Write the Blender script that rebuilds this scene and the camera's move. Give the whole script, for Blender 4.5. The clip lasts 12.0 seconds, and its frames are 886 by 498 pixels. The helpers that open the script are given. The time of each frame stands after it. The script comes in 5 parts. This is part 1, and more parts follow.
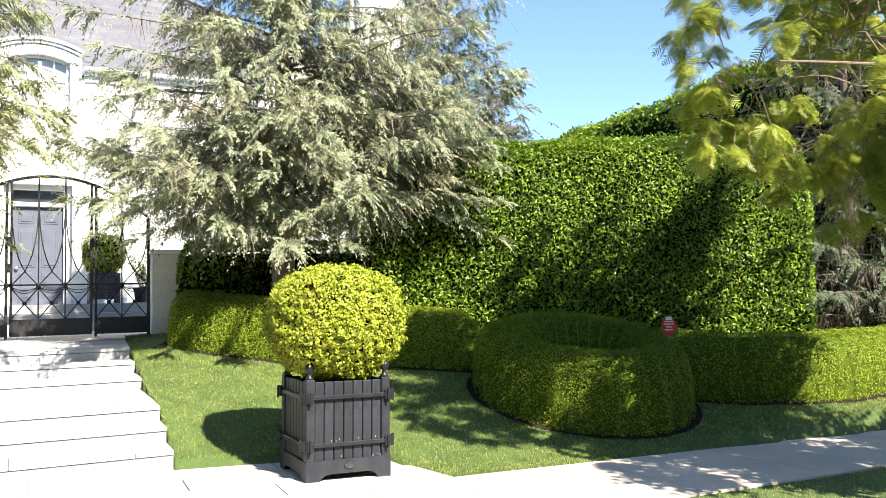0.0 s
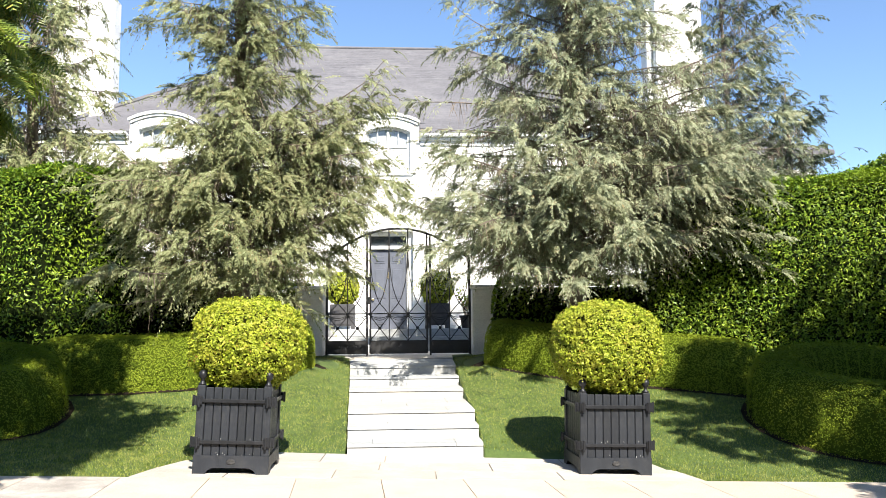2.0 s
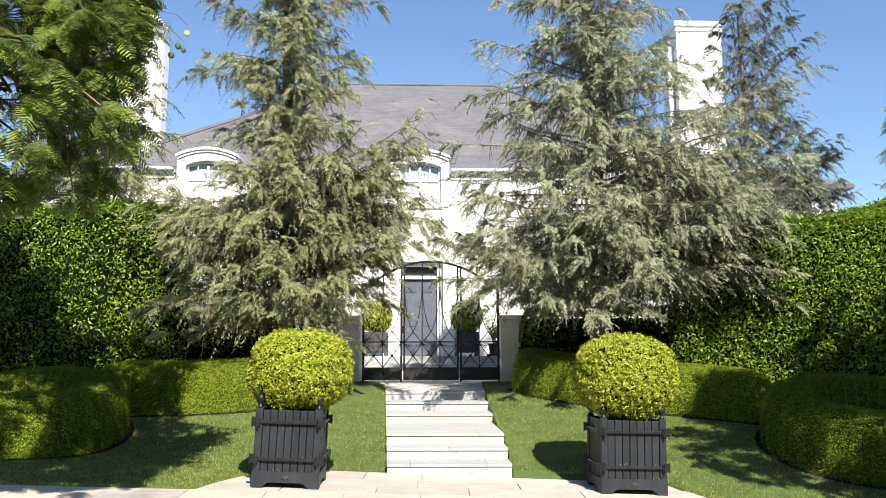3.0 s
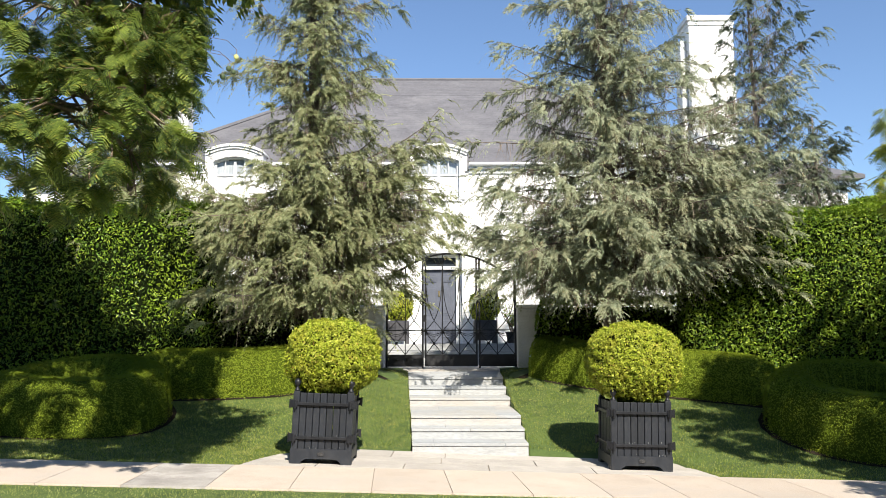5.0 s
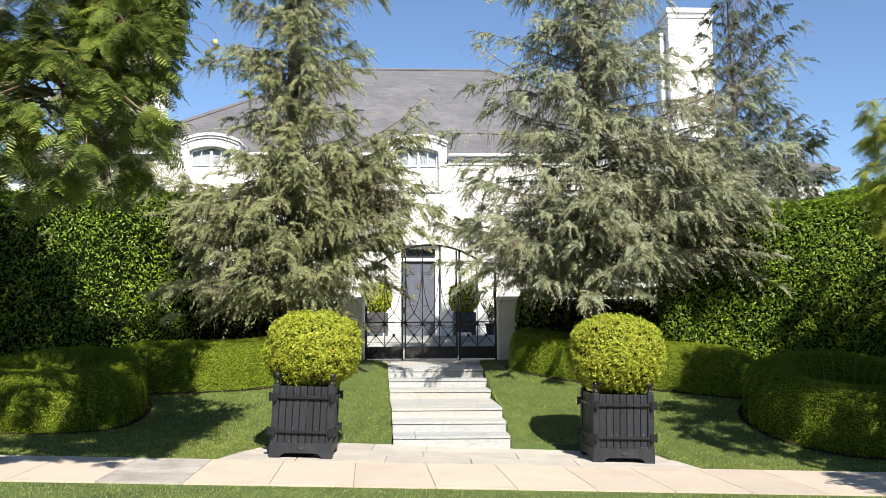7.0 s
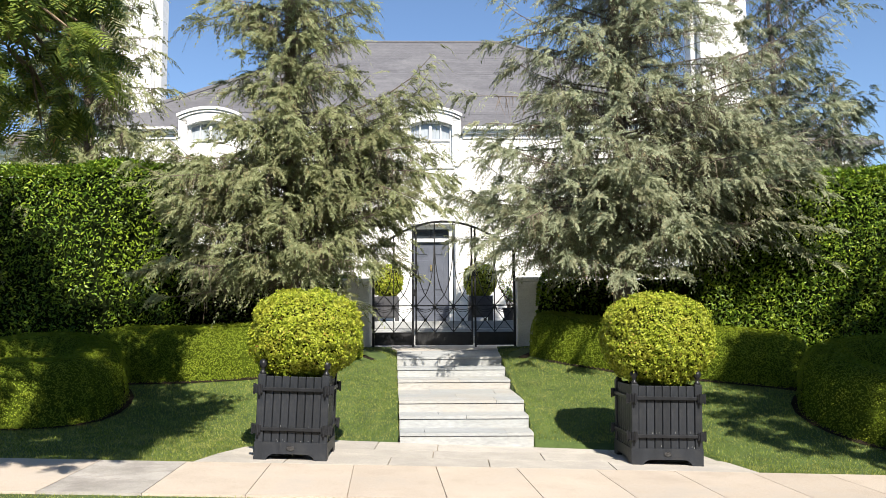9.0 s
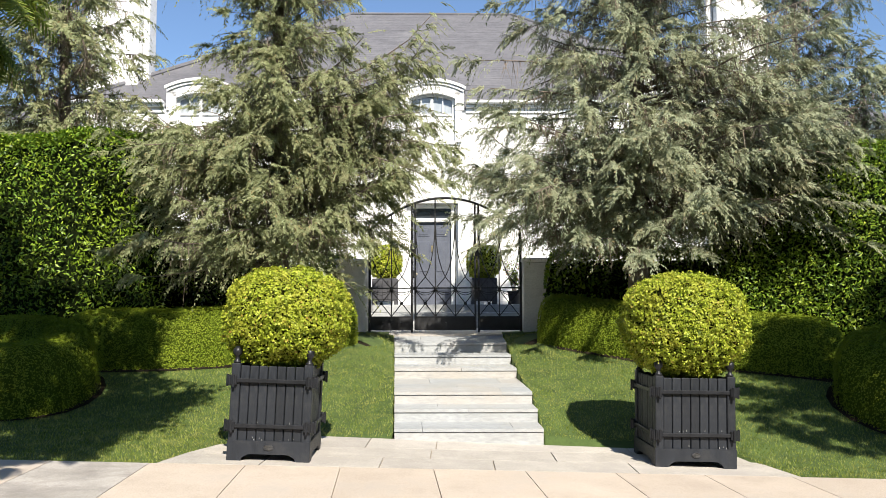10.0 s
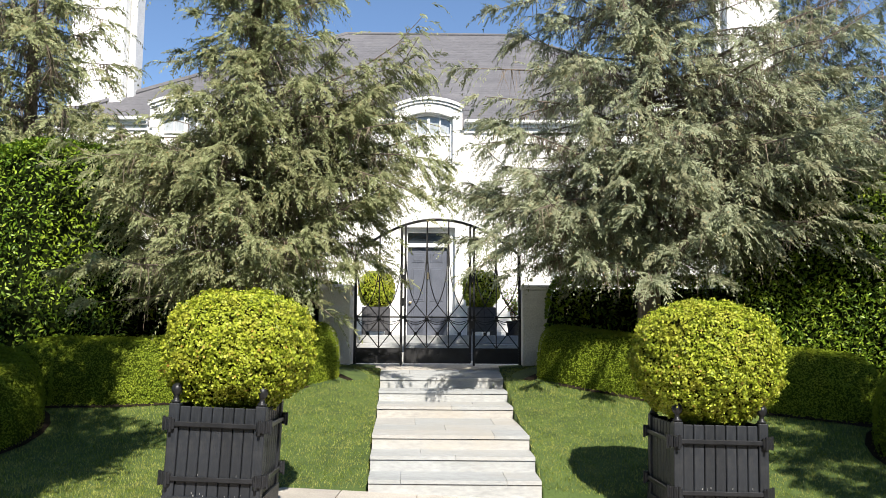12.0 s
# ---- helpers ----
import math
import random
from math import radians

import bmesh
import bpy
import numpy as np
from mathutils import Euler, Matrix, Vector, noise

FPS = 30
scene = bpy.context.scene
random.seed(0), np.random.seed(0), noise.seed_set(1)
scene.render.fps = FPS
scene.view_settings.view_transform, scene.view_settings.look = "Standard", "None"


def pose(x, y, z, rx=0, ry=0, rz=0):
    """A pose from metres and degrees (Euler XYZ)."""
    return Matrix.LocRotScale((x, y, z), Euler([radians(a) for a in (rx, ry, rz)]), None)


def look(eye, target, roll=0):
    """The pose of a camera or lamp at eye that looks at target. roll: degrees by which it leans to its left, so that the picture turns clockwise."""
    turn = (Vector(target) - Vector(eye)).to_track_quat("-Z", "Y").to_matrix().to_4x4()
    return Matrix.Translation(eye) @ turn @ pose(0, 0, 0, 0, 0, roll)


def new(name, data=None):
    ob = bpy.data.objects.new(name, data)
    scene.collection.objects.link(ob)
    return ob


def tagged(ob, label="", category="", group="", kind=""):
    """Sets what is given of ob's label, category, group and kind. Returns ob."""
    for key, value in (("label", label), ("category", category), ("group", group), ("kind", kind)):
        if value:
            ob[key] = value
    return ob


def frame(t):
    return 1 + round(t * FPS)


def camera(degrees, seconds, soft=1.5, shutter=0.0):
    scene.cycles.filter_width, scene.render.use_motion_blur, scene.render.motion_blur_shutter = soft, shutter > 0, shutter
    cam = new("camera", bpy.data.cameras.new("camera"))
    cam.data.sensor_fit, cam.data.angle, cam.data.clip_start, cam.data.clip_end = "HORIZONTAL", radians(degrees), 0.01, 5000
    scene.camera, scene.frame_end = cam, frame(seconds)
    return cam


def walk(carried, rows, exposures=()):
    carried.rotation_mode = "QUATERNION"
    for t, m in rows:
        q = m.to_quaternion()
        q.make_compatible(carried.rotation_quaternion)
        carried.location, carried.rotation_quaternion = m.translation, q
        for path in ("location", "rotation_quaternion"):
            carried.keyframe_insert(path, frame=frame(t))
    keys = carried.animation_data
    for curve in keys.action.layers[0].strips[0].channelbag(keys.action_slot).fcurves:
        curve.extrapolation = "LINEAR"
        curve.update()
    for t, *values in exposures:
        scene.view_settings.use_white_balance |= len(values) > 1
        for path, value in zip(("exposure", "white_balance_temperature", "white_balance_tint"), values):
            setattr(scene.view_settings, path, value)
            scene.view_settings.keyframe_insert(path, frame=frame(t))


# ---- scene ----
cam = camera(58.8, 12.0, soft=0.7)
PATH = [
    (0, (0.300, -12.555, 1.403), (1.149, -10.749, 1.533), -1.4),
    (0.5, (0.306, -12.971, 1.411), (0.757, -11.028, 1.568), -1.3),
    (1, (0.318, -13.475, 1.386), (0.583, -11.504, 1.601), -1.2),
    (1.5, (0.360, -13.939, 1.390), (0.507, -11.954, 1.586), -1.0),
    (2, (0.340, -14.383, 1.409), (0.408, -12.396, 1.620), -0.6),
    (2.5, (0.242, -14.775, 1.471), (0.262, -12.784, 1.673), -0.5),
    (3, (0.231, -15.245, 1.457), (0.233, -13.265, 1.731), -0.1),
    (3.5, (0.193, -15.566, 1.442), (0.150, -13.582, 1.689), -0.1),
    (5.5, (0.183, -15.987, 1.448), (0.147, -14.002, 1.691), -0.4),
    (6, (0.174, -15.978, 1.450), (0.159, -13.991, 1.675), -0.4),
    (6.5, (0.146, -15.939, 1.450), (0.141, -13.951, 1.670), -0.4),
    (7, (0.117, -15.854, 1.450), (0.135, -13.867, 1.674), -0.3),
    (9, (0.160, -14.512, 1.393), (0.138, -12.521, 1.587), -0.4),
    (9.5, (0.173, -14.058, 1.401), (0.143, -12.065, 1.574), -0.1),
    (10, (0.179, -13.541, 1.388), (0.149, -11.547, 1.542), -0.2),
    (10.5, (0.246, -13.130, 1.379), (0.226, -11.144, 1.618), -0.3),
    (11, (0.290, -12.826, 1.369), (0.251, -10.840, 1.601), -0.1),
    (11.5, (0.299, -12.564, 1.389), (0.245, -10.579, 1.631), 0.1),
    (12, (0.345, -12.473, 1.396), (0.305, -10.486, 1.627), 0.3),
]
walk(cam, [(t, look(eye, target, roll)) for t, eye, target, roll in PATH],
     exposures=[(0, 1.84), (0.5, 1.8), (1, 1.68), (1.5, 1.5), (2, 1.4), (3, 1.12), (3.5, 1.01), (5.5, 0.96), (7.5, 0.95), (9.5, 0.89), (12, 0.88)])

# ---- light ----
SUN_DIR = Vector((0.32, -1.04, 1.0)).normalized()      # towards the sun
world = bpy.data.worlds.new("world")
scene.world = world
world.use_nodes = True
wn = world.node_tree
sky = wn.nodes.new("ShaderNodeTexSky")
sky.sky_type = 'NISHITA'
sky.sun_disc = False
sky.sun_elevation = math.asin(SUN_DIR.z)
sky.sun_rotation = math.atan2(SUN_DIR.x, SUN_DIR.y)
sky.air_density, sky.dust_density, sky.ozone_density = 1.0, 0.25, 5.5
vivid = wn.nodes.new("ShaderNodeHueSaturation")
vivid.inputs["Saturation"].default_value = 0.97
wn.links.new(sky.outputs[0], vivid.inputs["Color"])
wn.links.new(vivid.outputs[0], wn.nodes["Background"].inputs[0])
wn.nodes["Background"].inputs[1].default_value = 0.09
sun_data = bpy.data.lights.new("sun", 'SUN')
sun_data.energy, sun_data.angle, sun_data.color = 5.2, radians(0.53), (1.0, 0.93, 0.83)
sun = new("sun", sun_data)
sun.matrix_world = look(SUN_DIR * 60, (0, 0, 0))


# ---- materials ----
def nodes_of(name):
    m = bpy.data.materials.new(name)
    m.use_nodes = True
    nt = m.node_tree
    return m, nt, nt.nodes["Principled BSDF"]


def noise_node(nt, scale, detail=4.0, rough=0.6, space="Object", stretch=(1, 1, 1)):
    co = nt.nodes.new("ShaderNodeNewGeometry" if space == "Position" else "ShaderNodeTexCoord")
    mp = nt.nodes.new("ShaderNodeMapping")
    mp.inputs["Scale"].default_value = stretch
    nz = nt.nodes.new("ShaderNodeTexNoise")
    nz.inputs["Scale"].default_value = scale
    nz.inputs["Detail"].default_value = detail
    nz.inputs["Roughness"].default_value = rough
    nt.links.new(co.outputs[space], mp.inputs[0])
    nt.links.new(mp.outputs[0], nz.inputs["Vector"])
    return nz


def ramp(nt, source, stops):
    r = nt.nodes.new("ShaderNodeValToRGB")
    els = r.color_ramp.elements
    while len(els) < len(stops):
        els.new(0.5)
    for el, (p, c) in zip(els, stops):
        el.position, el.color = p, (*c, 1)
    nt.links.new(source, r.inputs[0])
    return r


def mixed(nt, fac, a, b, mode='MIX'):
    mx = nt.nodes.new("ShaderNodeMix")
    mx.data_type, mx.blend_type = 'RGBA', mode
    for sock, v in ((mx.inputs[0], fac), (mx.inputs[6], a), (mx.inputs[7], b)):
        if isinstance(v, (int, float)):
            sock.default_value = v
        elif isinstance(v, tuple):
            sock.default_value = (*v, 1)
        else:
            nt.links.new(v, sock)
    return mx.outputs[2]


def surface(name, dark, light, scale=6.0, rough=0.7, bump=0.2, fine=60.0, metal=0.0, vary=0.0, stretch=(1, 1, 1),
            stain=None, stain_scale=0.8, dist=0.01, spec=0.4, space="Object"):
    """A two-scale surface: broad mottling, fine grain with bump, and a shift of tone from piece to piece."""
    m, nt, b = nodes_of(name)
    broad = noise_node(nt, scale, 5, 0.65, space, stretch)
    grain = noise_node(nt, fine, 3, 0.6, space, stretch)
    col = ramp(nt, broad.outputs[0], [(0.3, dark), (0.7, light)]).outputs[0]
    g = ramp(nt, grain.outputs[0], [(0.3, (0.82, 0.82, 0.82)), (0.7, (1.1, 1.1, 1.1))]).outputs[0]
    col = mixed(nt, 1.0, col, g, 'MULTIPLY')
    if stain:
        st = noise_node(nt, stain_scale, 6, 0.7, space)
        k = ramp(nt, st.outputs[0], [(0.5, (0, 0, 0)), (0.72, (1, 1, 1))]).outputs[0]
        col = mixed(nt, k, col, stain)
    if vary:
        info = nt.nodes.new("ShaderNodeObjectInfo")
        v = ramp(nt, info.outputs["Random"], [(0, (1 - vary,) * 3), (1, (1 + vary * 0.4,) * 3)]).outputs[0]
        col = mixed(nt, 1.0, col, v, 'MULTIPLY')
    nt.links.new(col, b.inputs["Base Color"])
    b.inputs["Metallic"].default_value = metal
    b.inputs["Specular IOR Level"].default_value = spec
    rr = nt.nodes.new("ShaderNodeMapRange")
    rr.inputs[3].default_value, rr.inputs[4].default_value = rough - 0.1, min(1, rough + 0.12)
    nt.links.new(broad.outputs[0], rr.inputs[0])
    nt.links.new(rr.outputs[0], b.inputs["Roughness"])
    if bump:
        bp = nt.nodes.new("ShaderNodeBump")
        bp.inputs["Strength"].default_value, bp.inputs["Distance"].default_value = bump, dist
        nt.links.new(grain.outputs[0], bp.inputs["Height"])
        nt.links.new(bp.outputs[0], b.inputs["Normal"])
    return m


def leafy(name, stops, patch=None, patch_scale=1.5, rough=0.45, through_light=0.3, spec=0.4):
    """Leaves: each leaf takes its own tone, patches of the plant shift towards another colour, light shines through."""
    m, nt, b = nodes_of(name)
    geo = nt.nodes.new("ShaderNodeNewGeometry")
    col = ramp(nt, geo.outputs["Random Per Island"], stops).outputs[0]
    if patch:
        pn = noise_node(nt, patch_scale, 3)
        k = ramp(nt, pn.outputs[0], [(0.48, (0, 0, 0)), (0.68, (0.7, 0.7, 0.7))]).outputs[0]
        col = mixed(nt, k, col, patch)
    nt.links.new(col, b.inputs["Base Color"])
    b.inputs["Roughness"].default_value = rough
    b.inputs["Specular IOR Level"].default_value = spec
    tr = nt.nodes.new("ShaderNodeBsdfTranslucent")
    nt.links.new(col, tr.inputs[0])
    mx = nt.nodes.new("ShaderNodeMixShader")
    mx.inputs[0].default_value = through_light
    nt.links.new(b.outputs[0], mx.inputs[1])
    nt.links.new(tr.outputs[0], mx.inputs[2])
    nt.links.new(mx.outputs[0], nt.nodes["Material Output"].inputs[0])
    return m


M_lawn = surface("lawn_soil", (0.035, 0.06, 0.012), (0.08, 0.12, 0.026), 3, 0.9, 0.6, 40)
M_grass = leafy("grass", [(0, (0.06, 0.095, 0.012)), (0.4, (0.13, 0.18, 0.026)), (0.75, (0.27, 0.32, 0.065)), (0.93, (0.39, 0.42, 0.12)), (1, (0.5, 0.48, 0.2))],
                (0.4, 0.39, 0.12), 4.5, 0.6, 0.3, 0.12)
M_verge = leafy("verge_grass", [(0, (0.14, 0.18, 0.04)), (0.5, (0.25, 0.29, 0.08)), (0.85, (0.37, 0.39, 0.14)), (1, (0.5, 0.48, 0.25))],
                (0.3, 0.33, 0.1), 1.2, 0.6, 0.3, 0.12)
M_box = leafy("clipped_box_leaf", [(0, (0.125, 0.175, 0.013)), (0.5, (0.155, 0.21, 0.016)), (0.9, (0.19, 0.245, 0.02)), (1, (0.25, 0.295, 0.032))],
              (0.24, 0.275, 0.025), 1.3, 0.6, 0.15, 0.1)
# Leaf green darkened to stand for shade in the box hedge's gaps.
M_box_core = surface("box_hedge_shade", (0.045, 0.065, 0.007), (0.075, 0.103, 0.011), 9, 0.9, 0.6, 50, spec=0.02)
M_soil = surface("dark_bed_soil", (0.012, 0.009, 0.006), (0.035, 0.027, 0.019), 12, 0.95, 0.8, 60, spec=0.05)
# Near-black colour paints the shade in laurel gaps; the planter soil shares it.
M_core = surface("hedge_shade_and_soil", (0.004, 0.007, 0.002), (0.012, 0.018, 0.005), 9, 0.9, 0.6, 50, spec=0.02)
# Shade deep between the ball's leaves, put in as a dark colour.
M_ball_core = surface("golden_box_shade", (0.012, 0.014, 0.003), (0.035, 0.035, 0.008), 14, 0.9, 0.6, 50, spec=0.02)
M_ball = leafy("golden_box_leaf", [(0, (0.1, 0.14, 0.01)), (0.35, (0.27, 0.335, 0.024)), (0.8, (0.43, 0.49, 0.046)), (0.97, (0.56, 0.58, 0.1)), (1, (0.4, 0.2, 0.06))],
               (0.4, 0.4, 0.05), 4, 0.48, 0.24, 0.25)
M_laurel = leafy("laurel_leaf", [(0, (0.03, 0.068, 0.006)), (0.45, (0.1, 0.185, 0.014)), (0.85, (0.23, 0.335, 0.026)), (1, (0.38, 0.46, 0.055))],
                 (0.21, 0.3, 0.02), 0.9, 0.42, 0.16, 0.24)
M_cedar = leafy("cedar_needle", [(0, (0.18, 0.2, 0.116)), (0.4, (0.275, 0.303, 0.192)), (0.8, (0.355, 0.388, 0.25)), (0.95, (0.415, 0.448, 0.3)), (1, (0.32, 0.23, 0.12))],
                (0.3, 0.28, 0.17), 3.0, 0.65, 0.38, 0.06)
M_cedar_warm = leafy("cedar_needle_warm", [(0, (0.15, 0.17, 0.078)), (0.4, (0.235, 0.26, 0.128)), (0.8, (0.32, 0.35, 0.185)), (0.95, (0.39, 0.42, 0.24)), (1, (0.3, 0.21, 0.1))],
                     (0.265, 0.25, 0.135), 3.0, 0.65, 0.38, 0.06)
M_cedar_dark = leafy("cedar_needle_dark", [(0, (0.05, 0.065, 0.04)), (0.5, (0.1, 0.125, 0.075)), (1, (0.18, 0.21, 0.13))],
                     (0.1, 0.11, 0.062), 0.8, 0.6, 0.3, 0.1)
M_bark = surface("cedar_bark", (0.09, 0.07, 0.055), (0.24, 0.19, 0.15), 5, 0.9, 0.8, 30, stretch=(3, 3, 0.5), dist=0.02)
M_twig = surface("dry_twig", (0.13, 0.095, 0.06), (0.28, 0.21, 0.14), 8, 0.9, 0.3, 40)
M_bloom = surface("dull_red_petal", (0.22, 0.06, 0.04), (0.4, 0.14, 0.08), 20, 0.7, 0.1, 60)
M_dead = surface("dead_cedar_twig", (0.11, 0.085, 0.06), (0.27, 0.22, 0.17), 8, 0.9, 0.3, 40)
M_jac = leafy("feathery_leaf", [(0, (0.05, 0.09, 0.026)), (0.5, (0.12, 0.18, 0.045)), (0.85, (0.24, 0.31, 0.06)), (0.95, (0.4, 0.43, 0.075)), (1, (0.34, 0.18, 0.07))],
              (0.3, 0.38, 0.055), 2.6, 0.4, 0.36)
M_jac_pale = leafy("feathery_leaf_pale", [(0, (0.1, 0.14, 0.016)), (0.4, (0.21, 0.27, 0.03)), (0.8, (0.38, 0.43, 0.054)), (0.93, (0.55, 0.55, 0.09)), (1, (0.36, 0.2, 0.08))],
                   (0.4, 0.43, 0.05), 2.5, 0.45, 0.38)
M_pod_pale = surface("pale_seed_pod", (0.4, 0.42, 0.12), (0.5, 0.52, 0.18), 20, 0.6, 0.2, 60)
M_pod = surface("green_seed_pod", (0.03, 0.05, 0.02), (0.06, 0.09, 0.03), 20, 0.6, 0.2, 60)
M_brick = surface("white_painted_brick", (0.74, 0.74, 0.72), (0.84, 0.83, 0.81), 1.2, 0.6, 0.0, 14, stretch=(0.6, 0.6, 3),
                  stain=(0.62, 0.61, 0.58), stain_scale=0.5)
nt = M_brick.node_tree
co, sep, comb, bt, bp = (nt.nodes.new(k) for k in ("ShaderNodeTexCoord", "ShaderNodeSeparateXYZ", "ShaderNodeCombineXYZ", "ShaderNodeTexBrick", "ShaderNodeBump"))
nt.links.new(co.outputs["Object"], sep.inputs[0])
nt.links.new(sep.outputs[0], comb.inputs[0])
nt.links.new(sep.outputs[2], comb.inputs[1])
nt.links.new(comb.outputs[0], bt.inputs["Vector"])
for key, value in (("Scale", 1.0), ("Mortar Size", 0.007), ("Mortar Smooth", 0.4), ("Brick Width", 0.215), ("Row Height", 0.075)):
    bt.inputs[key].default_value = value
bp.invert = True
bp.inputs["Strength"].default_value, bp.inputs["Distance"].default_value = 0.7, 0.008
nt.links.new(bt.outputs["Fac"], bp.inputs["Height"])
nt.links.new(bp.outputs[0], nt.nodes["Principled BSDF"].inputs["Normal"])
M_stucco = surface("white_stucco", (0.66, 0.64, 0.61), (0.8, 0.79, 0.76), 3, 0.8, 0.5, 45, stain=(0.5, 0.48, 0.44), stain_scale=1.4)
M_trim = surface("white_gloss_paint", (0.76, 0.76, 0.75), (0.83, 0.83, 0.82), 4, 0.4, 0.05, 80)
M_slate = surface("grey_slate", (0.098, 0.096, 0.104), (0.137, 0.134, 0.143), 1.6, 0.75, 0.3, 9, vary=0.1, stretch=(1, 1, 3), dist=0.004, space="Position", stain=(0.155, 0.152, 0.158), stain_scale=0.9)
M_glass_dark = surface("window_glass", (0.02, 0.025, 0.03), (0.05, 0.06, 0.07), 1, 0.12, 0, 10, spec=0.8)
# Pale blue-grey base colour with upright streaks and a smooth finish.
M_glass_pale = surface("pale_window_glass", (0.3, 0.33, 0.35), (0.42, 0.45, 0.47), 1.5, 0.14, 0, 10, spec=0.8, stretch=(6, 6, 0.3))
M_door = surface("blue_grey_door_paint", (0.085, 0.095, 0.12), (0.11, 0.12, 0.15), 3, 0.4, 0.1, 60)
M_iron = surface("black_wrought_iron", (0.008, 0.008, 0.009), (0.02, 0.02, 0.021), 8, 0.45, 0.2, 70)
M_planter = surface("charcoal_painted_wood", (0.011, 0.0135, 0.018), (0.021, 0.0245, 0.031), 5, 0.5, 0.25, 50, vary=0.25, stretch=(3, 3, 0.4),
                    stain=(0.034, 0.035, 0.037), stain_scale=7)
M_chip = surface("chipped_pale_primer", (0.16, 0.16, 0.155), (0.3, 0.3, 0.29), 20, 0.8, 0.1, 60)
M_strap = surface("charcoal_iron_strap", (0.012, 0.013, 0.015), (0.025, 0.026, 0.03), 8, 0.4, 0.15, 70, metal=0.3)
M_badge = surface("dull_metal_badge", (0.04, 0.04, 0.042), (0.13, 0.13, 0.13), 30, 0.35, 0.2, 90, metal=0.7)
M_concrete = surface("pale_concrete", (0.43, 0.362, 0.292), (0.53, 0.452, 0.37), 2.2, 0.85, 0.35, 90, vary=0.1, stain=(0.39, 0.345, 0.295), stain_scale=1.1)
M_concrete_grey = surface("worn_grey_concrete", (0.3, 0.28, 0.25), (0.44, 0.41, 0.37), 3, 0.85, 0.4, 80, stain=(0.22, 0.2, 0.18), stain_scale=2)
M_asphalt = surface("worn_asphalt", (0.035, 0.035, 0.036), (0.062, 0.061, 0.06), 1.3, 0.9, 0.5, 110, stain=(0.03, 0.03, 0.031), stain_scale=0.6)
M_stone = surface("pale_sandstone", (0.325, 0.33, 0.327), (0.4, 0.404, 0.4), 2.4, 0.75, 0.15, 22, vary=0.05, stain=(0.35, 0.335, 0.305), stain_scale=0.9, stretch=(0.6, 2, 2))
nt = M_stone.node_tree
info = nt.nodes.new("ShaderNodeObjectInfo")
tone = ramp(nt, info.outputs["Random"], [(0.0, (0.92, 0.95, 0.965)), (0.4, (0.98, 1.0, 1.01)), (0.8, (1.02, 1.02, 1.0)), (0.9, (1.02, 1.0, 0.97)), (1.0, (1.02, 0.94, 0.83))]).outputs[0]
base = nt.nodes["Principled BSDF"].inputs["Base Color"]
nt.links.new(mixed(nt, 1.0, base.links[0].from_socket, tone, 'MULTIPLY'), base)
M_flag = surface("cream_flagstone", (0.37, 0.342, 0.3), (0.49, 0.452, 0.4), 3.0, 0.8, 0.35, 60, vary=0.12, stain=(0.36, 0.33, 0.3), stain_scale=1.6)
M_mortar = surface("joint_sand", (0.24, 0.205, 0.16), (0.36, 0.315, 0.25), 20, 0.95, 0.5, 90)
M_stake = surface("grey_sign_stake", (0.2, 0.2, 0.2), (0.35, 0.35, 0.35), 10, 0.5, 0.1, 60, metal=0.5)
M_sign_red = surface("red_sign_paint", (0.5, 0.03, 0.03), (0.6, 0.045, 0.04), 8, 0.4, 0.02, 60)
M_sign_white = surface("white_sign_paint", (0.75, 0.75, 0.75), (0.82, 0.82, 0.82), 8, 0.4, 0.02, 60)
M_brass = surface("worn_brass", (0.4, 0.33, 0.2), (0.6, 0.5, 0.3), 20, 0.3, 0.05, 60, metal=0.9)
M_pot = surface("dark_lead_planter", (0.04, 0.04, 0.045), (0.08, 0.08, 0.085), 6, 0.5, 0.2, 40)


# ---- mesh helpers ----
def thing(name, label, category, at=(0, 0, 0), turn=(0, 0, 0), group="", kind=""):
    ob = new(name)
    ob.matrix_basis = pose(*at, *turn)
    ob.empty_display_size = 0.2
    return tagged(ob, label, category, group, kind)


def finish(bm, name, material, smooth=False):
    me = bpy.data.meshes.new(name)
    bm.to_mesh(me)
    bm.free()
    me.materials.append(material)
    if smooth:
        me.shade_smooth()
    return me


def part(name, bm, material, parent, label="", at=None, turn=(0, 0, 0), smooth=False):
    me = bm if isinstance(bm, bpy.types.Mesh) else finish(bm, name, material, smooth)
    ob = new(name, me)
    if parent:
        ob.parent = parent
    if at is not None:
        ob.matrix_basis = pose(*at, *turn)
    return tagged(ob, label)


def block(sx, sy, sz, bevel=0.0, bm=None, at=(0, 0, 0), turn=(0, 0, 0)):
    bm = bm or bmesh.new()
    m = pose(*at, *turn) @ Matrix.Diagonal((sx, sy, sz, 1))
    made = bmesh.ops.create_cube(bm, size=1.0, matrix=m)
    if bevel:
        edges = list({e for v in made["verts"] for e in v.link_edges})
        bmesh.ops.bevel(bm, geom=edges, offset=bevel, segments=1, affect='EDGES')
    return bm


